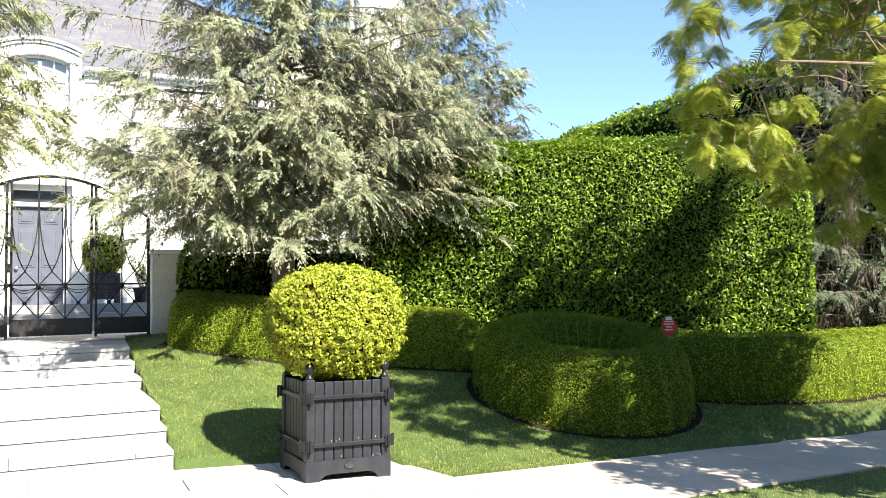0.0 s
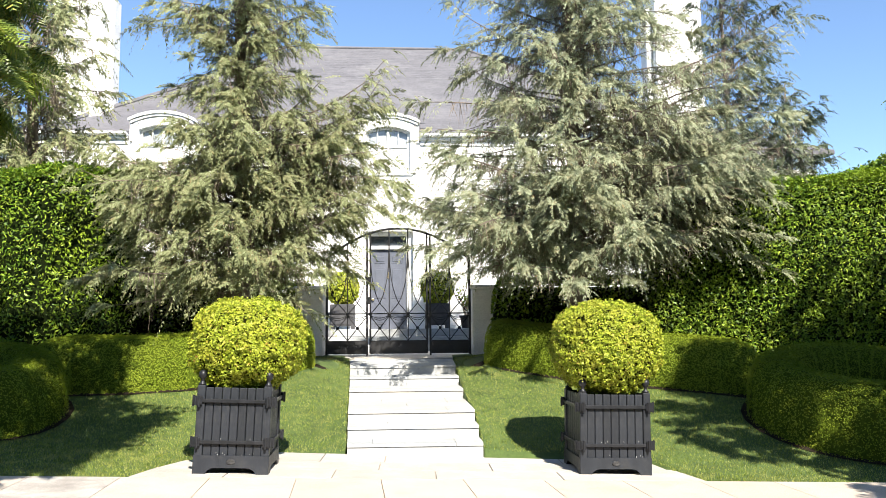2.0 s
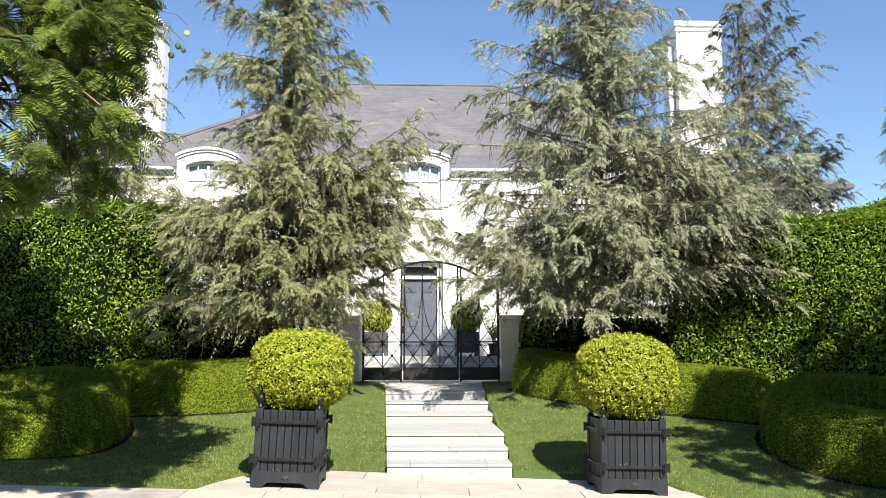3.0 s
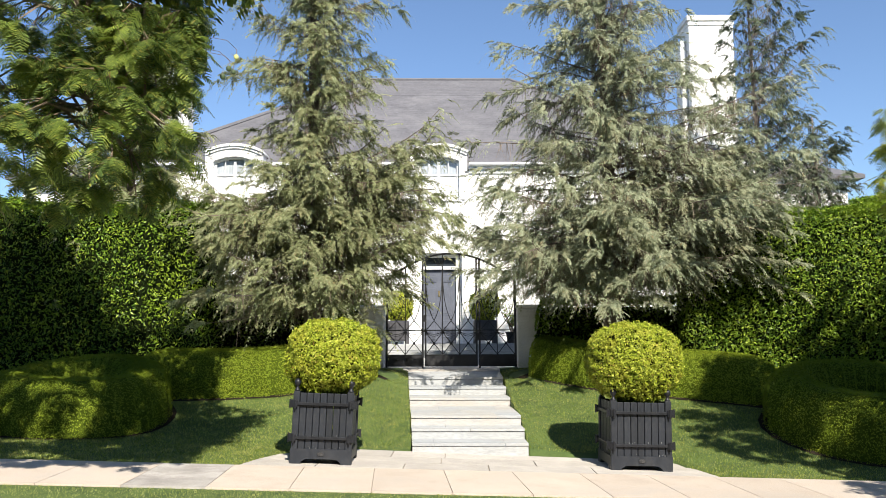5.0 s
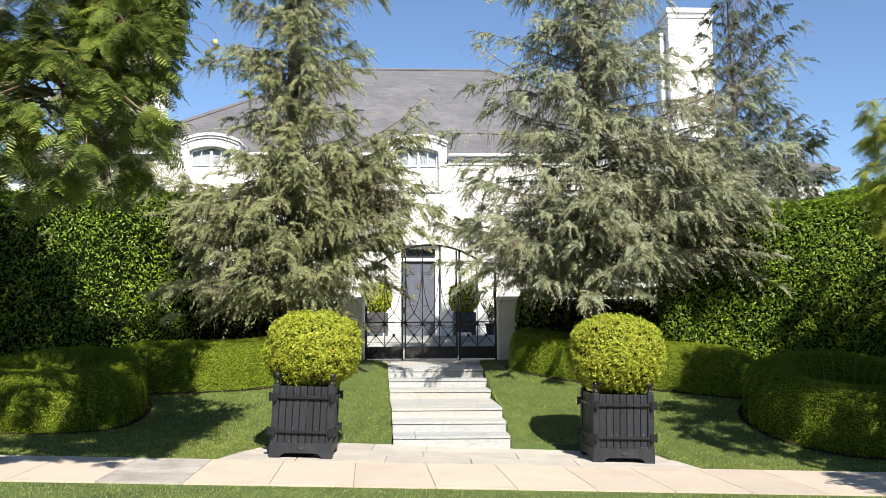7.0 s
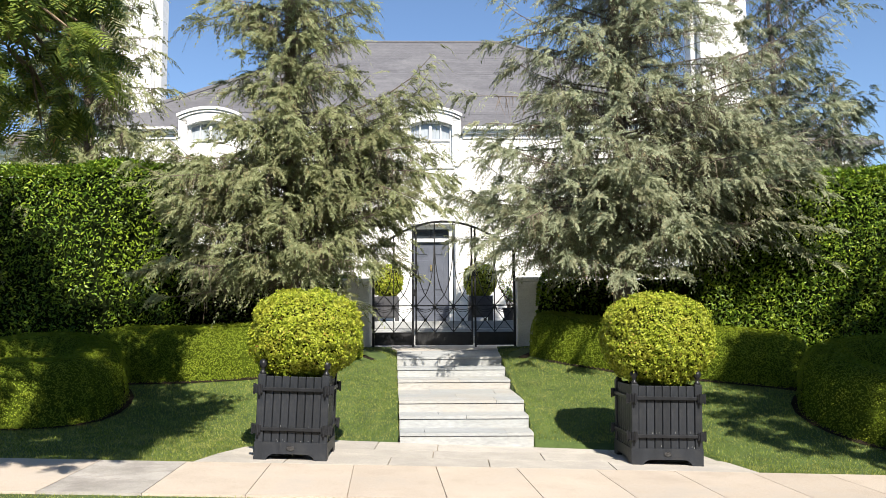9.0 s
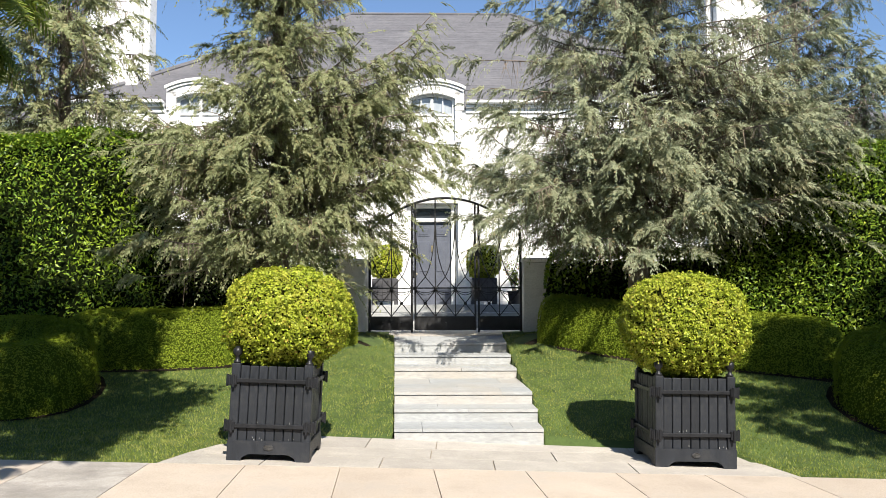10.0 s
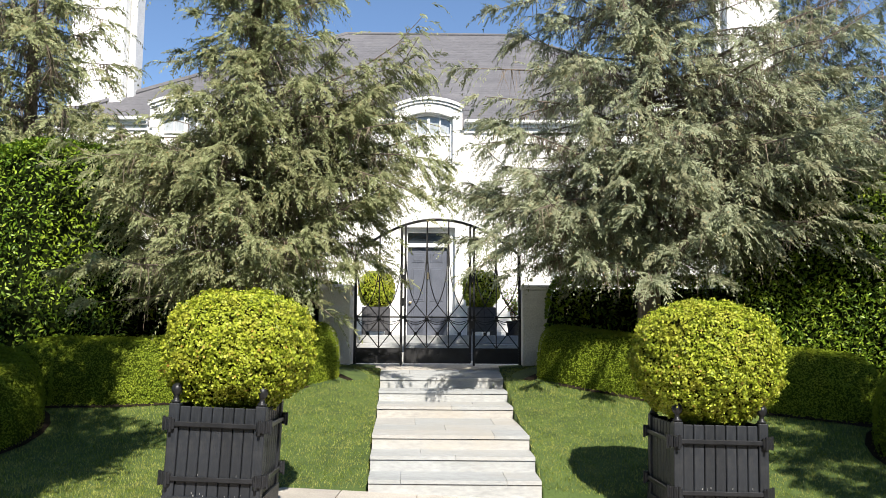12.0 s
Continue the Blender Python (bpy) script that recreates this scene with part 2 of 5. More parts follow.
def tube(bm, pts, radii, sides=6):
    """A round bar along points, with a radius for each or one for all."""
    pts = [Vector(p) for p in pts]
    if not isinstance(radii, (list, tuple)):
        radii = [radii] * len(pts)
    rings = []
    for i, p in enumerate(pts):
        d = (pts[min(i + 1, len(pts) - 1)] - pts[max(i - 1, 0)]).normalized()
        a = d.cross(Vector((0.31, 0.17, 0.93))).normalized()
        b = d.cross(a)
        rings.append([bm.verts.new(p + (a * math.cos(k * 2 * math.pi / sides) + b * math.sin(k * 2 * math.pi / sides)) * radii[i]) for k in range(sides)])
    for r0, r1 in zip(rings, rings[1:]):
        for k in range(sides):
            bm.faces.new((r0[k], r0[(k + 1) % sides], r1[(k + 1) % sides], r1[k]))
    bm.faces.new(rings[0][::-1])
    bm.faces.new(rings[-1])
    return bm


def prism(bm, outline, z0, z1):
    """An upright solid on a ground outline; z0 and z1 are numbers or functions of x, y."""
    f0 = z0 if callable(z0) else (lambda x, y: z0)
    f1 = z1 if callable(z1) else (lambda x, y: z1)
    lo = [bm.verts.new((x, y, f0(x, y))) for x, y in outline]
    hi = [bm.verts.new((x, y, f1(x, y))) for x, y in outline]
    bm.faces.new(hi)
    bm.faces.new(lo[::-1])
    n = len(outline)
    for k in range(n):
        bm.faces.new((lo[k], lo[(k + 1) % n], hi[(k + 1) % n], hi[k]))
    return bm


def lathe(bm, profile, sides=16, at=(0, 0, 0)):
    rings = []
    for r, z in profile:
        rings.append([bm.verts.new((at[0] + max(r, 1e-4) * math.cos(k * 2 * math.pi / sides), at[1] + max(r, 1e-4) * math.sin(k * 2 * math.pi / sides), at[2] + z)) for k in range(sides)])
    for r0, r1 in zip(rings, rings[1:]):
        for k in range(sides):
            bm.faces.new((r0[k], r0[(k + 1) % sides], r1[(k + 1) % sides], r1[k]))
    bm.faces.new(rings[0][::-1])
    bm.faces.new(rings[-1])
    return bm


def raw_mesh(name, verts, faces, material):
    """A mesh straight from arrays: verts n x 3, faces m x k."""
    me = bpy.data.meshes.new(name)
    k = faces.shape[1]
    me.vertices.add(len(verts))
    me.vertices.foreach_set("co", np.ascontiguousarray(verts, np.float32).ravel())
    me.loops.add(faces.size)
    me.loops.foreach_set("vertex_index", np.ascontiguousarray(faces, np.int32).ravel())
    me.polygons.add(len(faces))
    me.polygons.foreach_set("loop_start", np.arange(0, faces.size, k, dtype=np.int32))
    me.update(calc_edges=True)
    me.materials.append(material)
    return me


def unit(a):
    return a / np.maximum(np.linalg.norm(a, axis=-1, keepdims=True), 1e-9)


def leaf_mesh(name, P, N, size, material, rng, jitter=0.7, ratio=0.5, along=None):
    """Lozenge leaves at points P, facing roughly N."""
    n = len(P)
    N = unit(N + rng.normal(0, jitter, (n, 3)))
    T = rng.normal(0, 1, (n, 3)) if along is None else along + rng.normal(0, 0.5, (n, 3))
    T = unit(T - N * np.sum(T * N, 1, keepdims=True))
    B = np.cross(N, T)
    L = (size * rng.uniform(0.6, 1.3, (n, 1)))
    W = L * ratio
    bend = N * L * 0.12
    V = np.stack([P - T * L * 0.5, P + B * W * 0.5 + bend - T * L * 0.05, P + T * L * 0.5, P - B * W * 0.5 + bend - T * L * 0.05], 1).reshape(-1, 3)
    F = np.arange(4 * n).reshape(n, 4)
    return raw_mesh(name, V, F, material)


def wave(P, seed, scale):
    """Smooth pseudo-noise, -1 to 1, at points n x 3."""
    r = np.random.default_rng(seed)
    out = np.zeros(len(P))
    for _ in range(6):
        k = r.normal(0, 1, 3) * scale
        out += np.sin(P @ k + r.uniform(0, 6.28))
    return out / 6


# ---- ground ----
SLOPE = 0.039
WALK_DIR = Vector((math.cos(radians(4.9)), math.sin(radians(4.9))))
WALK_FAR, WALK_DEEP = -6.75, 1.4
STEP_Y = [-5.34, -4.87, -4.39, -2.62, -1.79, -1.08]      # nosings, bottom to top
STEP_Z = [0.168, 0.307, 0.445, 0.583, 0.72, 0.86]


def street(x):
    return 0.02 - SLOPE * np.clip(x, -31, 31)


def walk_edge(x):
    return WALK_FAR + 0.0857 * x


def ground_z(x, y):
    x, y = np.asarray(x, float), np.asarray(y, float)
    s = street(x)
    rise = 0.23 * (y + 5.4)
    k = 0.05
    up = np.log(np.exp(np.clip(s / k, -40, 40)) + np.exp(np.clip(rise / k, -40, 40))) * k
    up = 1.03 - np.log(1 + np.exp(np.clip((1.03 - up) / 0.08, -40, 40)) ) * 0.08 * 1.0
    low = s - 0.0 - 0.03 * np.clip(-8.2 + 0.0857 * x - y, 0, 3)
    stair = np.interp(y, [-5.45, -5.2, -4.39, -2.62, -1.08, 0.0], [0.03, 0.12, 0.4, 0.55, 0.83, 1.0])
    away = np.maximum(np.maximum(step_left(y) - x, x - step_right(y)), 0)
    near = np.clip(1 - away / 0.7, 0, 1) ** 1.5 * (y > -5.9)
    up = up * (1 - near) + stair * near
    t = np.clip((y - walk_edge(x)) / 0.05, 0, 1)
    return low * (1 - t) + up * t


ROAD_WIDE = 9.0


def road_edge(x):
    return -10.7 + 0.0857 * x


def step_left(y):
    return -0.456 - 0.0765 * (y + 5.32)


def step_right(y):
    return 1.085 - 0.0226 * (y + 5.32)


def in_paving(x, y):
    """Inside the sidewalk, the apron of flagstones or the steps."""
    e = walk_edge(x)
    side = (y < e) & (y > e - WALK_DEEP)
    back = -5.28
    left = -2.02 - 0.24 * np.clip((-5.9 - y) / 0.9, 0, 1) ** 1.6
    right = 2.92 + 0.25 * np.clip((-5.55 - y) / 0.75, 0, 1)
    apron = (y >= e) & (y < back) & (x > left) & (x < right)
    stair = (y >= back) & (y < 0.3) & (x > step_left(y)) & (x < step_right(y))
    return side | apron | stair


xs = np.unique(np.round(np.concatenate([np.linspace(-400, -40, 10), np.linspace(-40, -12, 10), np.arange(-12, 12.01, 0.12), np.arange(-0.86, -0.36, 0.02), np.arange(0.84, 1.14, 0.02), np.linspace(12, 40, 10), np.linspace(40, 400, 10)]), 4))
ys = np.unique(np.round(np.concatenate([np.linspace(-400, -40, 10), np.linspace(-40, -20, 6), np.arange(-20, -11.5, 0.5), np.arange(-11.5, 0.6, 0.12), np.arange(0.6, 3, 0.4), np.linspace(3, 40, 12), np.linspace(40, 400, 10)]), 4))
gx, gy = np.meshgrid(xs, ys)
gz = ground_z(gx, gy)
sunk = in_paving(gx, gy) & in_paving(gx + 0.035, gy) & in_paving(gx - 0.035, gy) & in_paving(gx, gy + 0.13) & in_paving(gx, gy - 0.13)
gz = np.where(sunk, np.where(gy > -5.3, gz - 0.5, gz - 0.14), gz)
gz = np.where((gy > -5.3) & (gy < 0.3) & (gx > step_left(gy) - 0.006) & (gx < step_right(gy) + 0.006), np.minimum(gz, ground_z(gx, gy) - 0.5), gz)
gz = np.where((gy > 0.2), np.minimum(gz, 0.96), gz)
gz = np.where(in_paving(gx, gy) & (gy < -5.3) & (gy > -5.95) & (gx > -1.5) & (gx < 2.8), np.minimum(gz, street(gx) - 0.05), gz)
gz = np.where((gy < road_edge(gx) - 0.1) & (gy > road_edge(gx) - ROAD_WIDE + 0.1), gz - 0.4, gz)
idx = np.arange(gx.size).reshape(gx.shape)
quads = np.stack([idx[:-1, :-1], idx[:-1, 1:], idx[1:, 1:], idx[1:, :-1]], -1).reshape(-1, 4)
ground_mesh = raw_mesh("ground", np.stack([gx.ravel(), gy.ravel(), gz.ravel()], 1), quads, M_lawn)
ground_mesh.shade_smooth()
ground = tagged(new("ground", ground_mesh), "sloping ground under mown green lawn", "ground", kind="structure")


def grass(name, label, x0, x1, y0, y1, count, height, material, keep, seed, blade=0.0042):
    rng = np.random.default_rng(seed)
    x, y = rng.uniform(x0, x1, count), rng.uniform(y0, y1, count)
    ok = keep(x, y) & ~in_paving(x, y)
    x, y = x[ok], y[ok]
    n = len(x)
    P = np.stack([x, y, ground_z(x, y) + np.where(x > 6.5, 0.008, -0.004)], 1)
    hgt = height * rng.uniform(0.5, 1.3, (n, 1)) * (1 + 0.25 * wave(P, seed + 1, 2.5)[:, None])
    lean = np.concatenate([rng.normal(0, 0.6, (n, 2)), np.ones((n, 1))], 1)
    ang = rng.uniform(0, 6.28, n)
    B = np.stack([np.cos(ang), np.sin(ang), np.zeros(n)], 1) * blade
    V = np.stack([P - B, P + B, P + unit(lean) * hgt], 1).reshape(-1, 3)
    me = raw_mesh(name, V, np.arange(3 * n).reshape(n, 3), material)
    return tagged(new(name, me), label, "grass", kind="stuff")


def flat(z):
    return lambda x, y: np.full(np.shape(x), z, float)


# ---- leaves on swept hedges ----
def swept(path, width, height, z_of, ends=0.4, power=3.0, rows=None):
    """Sampler of a clipped hedge that follows a plan path: gives points and normals for parameters s (0..1), a (0..1 over the section)."""
    path = np.array(path, float)
    seg = np.linalg.norm(np.diff(path, axis=0), axis=1)
    cum = np.concatenate([[0], np.cumsum(seg)])
    total = cum[-1]

    def place(s, a, shrink=0.0):
        d = s * total
        x, y = np.interp(d, cum, path[:, 0]), np.interp(d, cum, path[:, 1])
        e = 0.05
        tx = np.interp(d + e, cum, path[:, 0]) - np.interp(d - e, cum, path[:, 0])
        ty = np.interp(d + e, cum, path[:, 1]) - np.interp(d - e, cum, path[:, 1])
        ln = np.hypot(tx, ty) + 1e-9
        nx, ny = ty / ln, -tx / ln
        close = np.minimum(d, total - d)
        taper = np.sqrt(np.clip(1 - (1 - np.clip(close / ends, 0, 1)) ** 2, 0.0, 1)) if ends else np.ones_like(d)
        ang = math.pi * a
        c, sn = np.cos(ang), np.sin(ang)
        r = (np.abs(c) ** power + np.abs(sn) ** power) ** (-1 / power)
        u, v = c * r, sn * r
        w = (width / 2 - shrink) * np.maximum(taper, 0.02)
        h = (height - shrink) * (0.55 + 0.45 * taper)
        px, py = x + nx * u * w, y + ny * u * w
        base = z_of(x, y)
        foot = z_of(px, py)
        z = foot * (1 - v) + (base + h) * v
        N = np.stack([nx * np.sign(u) * np.abs(u) ** (power - 1), ny * np.sign(u) * np.abs(u) ** (power - 1), np.abs(v) ** (power - 1)], 1)
        return np.stack([px, py, z], 1), unit(N)
    return place, total


BEDS = []


def hedge(name, label, path, width, height, leaf, count, material, seed, z_of=ground_z, ends=0.4, power=3.0, ripple=0.03, category="hedge", jitter=0.6, ratio=0.55, shrink=0.05, front=None):
    place, total = swept(path, width, height, z_of, ends, power)
    th = thing(name, label, category)
    if material is M_box:
        BEDS.append((np.array(path, float), width / 2 + 0.07))
    rng = np.random.default_rng(seed)
    ns, na = max(12, int(total / (0.12 if leaf < 0.2 else 0.8))), 22
    s, a = np.meshgrid(np.linspace(0, 1, ns), np.linspace(0, 1, na))
    P, N = place(s.ravel(), a.ravel(), shrink)
    P = P + N * (ripple * wave(P, seed, 2.2))[:, None]
    ix = np.arange(ns * na).reshape(na, ns)
    q = np.stack([ix[:-1, :-1], ix[:-1, 1:], ix[1:, 1:], ix[1:, :-1]], -1).reshape(-1, 4)
    # Closed sheet under the leaves; its dark colour is painted shade, not growth.
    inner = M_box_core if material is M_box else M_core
    core = raw_mesh("shade_core", P, q, inner)
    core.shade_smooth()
    part("shade_core", core, inner, th, "solid inner sheet, coloured dark for the shade between the leaves")
    s, a = rng.uniform(0, 1, count), rng.uniform(0, 1, count)
    if front:
        a = np.where(rng.uniform(0, 1, count) < 0.86, front[0] + (front[1] - front[0]) * a, a)
    P, N = place(s, a)
    P = P + N * (ripple * wave(P, seed, 2.2) + rng.normal(0, leaf * 0.55, count) - leaf * 0.3)[:, None]
    part("foliage", leaf_mesh("foliage", P, N, leaf, material, rng, jitter, ratio), material, th)
    return th


# ---- sidewalk and apron ----
def on_walk(u, v):
    """Plan point u metres along the sidewalk, v metres across from its house side."""
    return (WALK_DIR.x * u + WALK_DIR.y * v, WALK_FAR + WALK_DIR.y * u - WALK_DIR.x * v)


sidewalk = thing("pavement", "pale concrete sidewalk of square slabs with tooled joints", "sidewalk", kind="structure")
bm = bmesh.new()
prism(bm, [on_walk(-30, 0.01), on_walk(-30, WALK_DEEP - 0.01), on_walk(30, WALK_DEEP - 0.01), on_walk(30, 0.01)],
      lambda x, y: float(street(x)) - 0.12, lambda x, y: float(street(x)) + 0.004)
part("joint_bed", bm, M_mortar, sidewalk, "dark joints between the slabs")
SLAB = 0.785
for k in range(-38, 38):
    u0, u1 = -0.01 + k * SLAB + 0.0035, -0.01 + (k + 1) * SLAB - 0.0035
    grey = k == -4
    bm = bmesh.new()
    prism(bm, [on_walk(u0, 0.0), on_walk(u0, WALK_DEEP), on_walk(u1, WALK_DEEP), on_walk(u1, 0.0)],
          lambda x, y: float(street(x)) - 0.08, lambda x, y: float(street(x)) + 0.02)
    bmesh.ops.recalc_face_normals(bm, faces=bm.faces)
    part("slab", bm, M_concrete_grey if grey else M_concrete, sidewalk, "worn grey slab" if grey else "")

apron = thing("flagstone_apron", "pale sandstone flagstone apron at the foot of the steps", "paving", kind="structure")
bm = bmesh.new()
edge = [(-2.3, -6.95), (-2.2, -6.4), (-2.14, -6.2), (-2.05, -5.95), (-1.85, -5.68), (-1.5, -5.4), (-1.2, -5.31), (2.6, -5.28), (2.93, -5.42), (3.06, -5.85), (3.2, -6.47)]
prism(bm, [(x, y) for x, y in edge[::-1]], lambda x, y: float(street(x)) - 0.1, lambda x, y: float(street(x)) + 0.008)
bmesh.ops.recalc_face_normals(bm, faces=bm.faces)
part("joint_bed", bm, M_mortar, apron, "sandy joints")
rng = np.random.default_rng(5)


def apron_left(y):
    return float(np.interp(y, [-6.95, -6.4, -6.2, -5.95, -5.68, -5.4, -5.31], [-2.3, -2.2, -2.14, -2.05, -1.85, -1.5, -1.2]))


def apron_right(y):
    return float(np.interp(y, [-6.47, -5.85, -5.42, -5.28], [3.2, 3.06, 2.93, 2.6]))


for row, (v0, v1) in enumerate(((0.0, 0.46), (0.46, 0.94), (0.94, 1.7))):
    cuts = sorted(rng.uniform(-1.7, 2.6, 5 + row).tolist())
    cuts = [c for i, c in enumerate(cuts) if i == 0 or c - cuts[i - 1] > 0.4]
    marks = [None, *cuts, None]
    for a, b in zip(marks, marks[1:]):
        y0a, y1a = (walk_edge(a if a is not None else -2.2) + v0, walk_edge(a if a is not None else -2.2) + v1)
        y0b, y1b = (walk_edge(b if b is not None else 3.1) + v0, walk_edge(b if b is not None else 3.1) + v1)
        top = -5.3
        y1a, y1b = min(y1a, top), min(y1b, top)
        if y1a - y0a < 0.05 and y1b - y0b < 0.05:
            continue
        y1a, y1b = max(y1a, y0a + 0.01), max(y1b, y0b + 0.01)
        pts = [(apron_left(y0a) if a is None else a + 0.006, y0a + 0.005), (apron_right(y0b) if b is None else b - 0.006, y0b + 0.005),
               (apron_right(y1b) if b is None else b - 0.006, y1b - 0.005), (apron_left(y1a) if a is None else a + 0.006, y1a - 0.005)]
        bm = bmesh.new()
        prism(bm, pts, lambda x, y: float(street(x)) - 0.08, lambda x, y: float(street(x)) + 0.022)
        bmesh.ops.recalc_face_normals(bm, faces=bm.faces)
        part("flagstone", bm, M_flag, apron)

# ---- steps ----
stairs = thing("garden_steps", "six pale sandstone garden steps with a landing before the gate", "steps", kind="structure")
TREAD_JOINTS = [[(0.19, 0.8)], [(0.52,), (0.31,)], [(0.78,), (0.48,), (0.28, 0.83)], [(0.55,), (0.2, 0.72)], [(0.33, 0.8)], [(0.5,), (0.24, 0.66)]]
for i in range(6):
    y0, z1 = STEP_Y[i], STEP_Z[i]
    y1 = STEP_Y[i + 1] + 0.02 if i < 5 else 0.25
    z0 = (STEP_Z[i - 1] if i else 0.0) - 0.06
    bm = bmesh.new()
    prism(bm, [(step_left(y0) + 0.003, y0 + 0.014), (step_right(y0) - 0.003, y0 + 0.014), (step_right(y1) - 0.003, y1), (step_left(y1) + 0.003, y1)],
          z0 - 0.3, (lambda z: (lambda x, y: z - 0.041))(z1))
    bmesh.ops.recalc_face_normals(bm, faces=bm.faces)
    part("riser", bm, M_stone, stairs)
    rows = ([(y0, y1)] if i in (0, 4) else [(y0, y0 + 0.2), (y0 + 0.2, y1)] if i == 1 else [(y0, y0 + 0.5), (y0 + 0.5, y0 + 1.0), (y0 + 1.0, y1)] if i == 2
            else [(y0, y0 + 0.42), (y0 + 0.42, y1)])
    for r, (ya, yb) in enumerate(rows):
        if yb - ya < 0.05:
            continue
        lim = [0.0, *TREAD_JOINTS[i][r], 1.0]
        for f0, f1 in zip(lim, lim[1:]):
            def at(f, y):
                return step_left(y) + (step_right(y) - step_left(y)) * f
            lift = (lambda z: (lambda x, y: z + max(0.0, (y + 1.08) / 1.08) * 0.12 if z > 0.8 else z))(z1)
            bm = bmesh.new()
            e = 0.002
            prism(bm, [(at(f0, ya) + e, ya + (0 if r == 0 else e)), (at(f1, ya) - e, ya + (0 if r == 0 else e)), (at(f1, yb) - e, yb - e), (at(f0, yb) + e, yb - e)],
                  lambda x, y: lift(x, y) - 0.034, lift)
            bmesh.ops.recalc_face_normals(bm, faces=bm.faces)
            part("tread", bm, M_stone, stairs)

bm = bmesh.new()
prism(bm, [(-1.335, -0.3), (1.335, -0.3), (1.335, 0.24), (-1.335, 0.24)], 0.8, lambda x, y: 0.866 + (y + 1.08) / 1.08 * 0.12)
bmesh.ops.recalc_face_normals(bm, faces=bm.faces)
part("threshold_slab", bm, M_flag, stairs, "pale threshold slab under the gate")

# ---- road with its kerbs ----
rx = np.concatenate([np.linspace(-120, -14, 12), np.linspace(-12, 12, 13), np.linspace(14, 120, 12)])
rv = np.linspace(0, 1, 9)
gxr, gvr = np.meshgrid(rx, rv)
gyr = road_edge(gxr) - 0.14 - (ROAD_WIDE - 0.28) * gvr
gzr = street(gxr) - 0.19 + 0.09 * np.sin(math.pi * gvr)
ix = np.arange(gxr.size).reshape(gxr.shape)
quad = np.stack([ix[:-1, :-1], ix[1:, :-1], ix[1:, 1:], ix[:-1, 1:]], -1).reshape(-1, 4)
road = tagged(new("road", raw_mesh("road", np.stack([gxr.ravel(), gyr.ravel(), gzr.ravel()], 1), quad, M_asphalt)), "worn grey asphalt street", "road", kind="structure")
for side_y, name in ((0.0, "kerb"), (-ROAD_WIDE, "kerb")):
    kerb = thing(name, "pale concrete kerb beside the street", "kerb", kind="structure")
    for k in range(-15, 16):
        x = k * 2.0
        zc = street(x) - 0.03 * max(0.0, -8.2 + 0.0857 * x - road_edge(x))
        part("kerb_stone", block(1.985, 0.16, 0.4, 0.02, None), M_concrete_grey, kerb, at=(x, road_edge(x) + side_y, zc - 0.19), turn=(0, math.degrees(math.atan(0.039)), 4.9))

# ---- unseen hedges added behind the walk to hold back sky light ----
hedge("sky_block_hedge", "unseen tall dark hedge added across the street to block sky light", [(-34, -31), (0, -32), (34, -33)], 2.0, 9.5, 0.4, 4000, M_laurel, 36, flat(-0.4), 0.5, 7, 0.3, jitter=0.8, shrink=0.1)
hedge("sky_block_hedge", "unseen tall dark hedge added at the street end to block sky light", [(-25, -31), (-23, -14)], 2.0, 9.0, 0.4, 2000, M_laurel, 37, flat(0.4), 0.5, 7, 0.3, jitter=0.8, shrink=0.1)
hedge("sky_block_hedge", "unseen tall dark hedge added at the street end to block sky light", [(26, -31), (25, -14)], 2.0, 9.0, 0.4, 2000, M_laurel, 38, flat(-1.2), 0.5, 7, 0.3, jitter=0.8, shrink=0.1)

# ---- house ----
HOUSE_AT = (-0.36, 5.2, 0.0)
house = thing("house", "white painted brick house with grey slate hip roof and arched dormers", "house", HOUSE_AT, (0, 0, 2.0))
FRONT = 0.16
EAVE, RIDGE_Y, RIDGE_Z, HALF, RIDGE_X = 6.42, 5.9, 10.85, 8.6, 2.6
WIN = (-5.6, 0.0, 5.4)
# front wall: piers and bands round the openings
cuts = [(-0.62, 0.62, 1.5, 3.95)] + [(c - 0.56, c + 0.56, 5.4, 6.62) for c in WIN]
xs_w = sorted({-HALF + 0.2, HALF - 0.2, *[v for c in cuts for v in c[:2]]})
for a, b in zip(xs_w, xs_w[1:]):
    holes = sorted((c[2], c[3]) for c in cuts if c[0] <= a + 1e-6 and c[1] >= b - 1e-6)
    z = 0.6
    for h0, h1 in holes + [(EAVE - 0.2, None)]:
        if h0 - z > 0.01:
            part("wall_section", block(b - a, 0.35, h0 - z, 0, None, ((a + b) / 2, 0.175, (h0 + z) / 2)), M_brick, house)
        z = h1
for sx, at in ((0.35, (-HALF + 0.02, 6.05, 3.4)), (0.35, (HALF - 0.02, 6.05, 3.4)), (2 * HALF - 0.4, (0, 11.6, 3.4))):
    part("outer_wall", block(sx, 11.4 if sx < 1 else 0.35, 5.6, 0, None, at), M_brick, house)
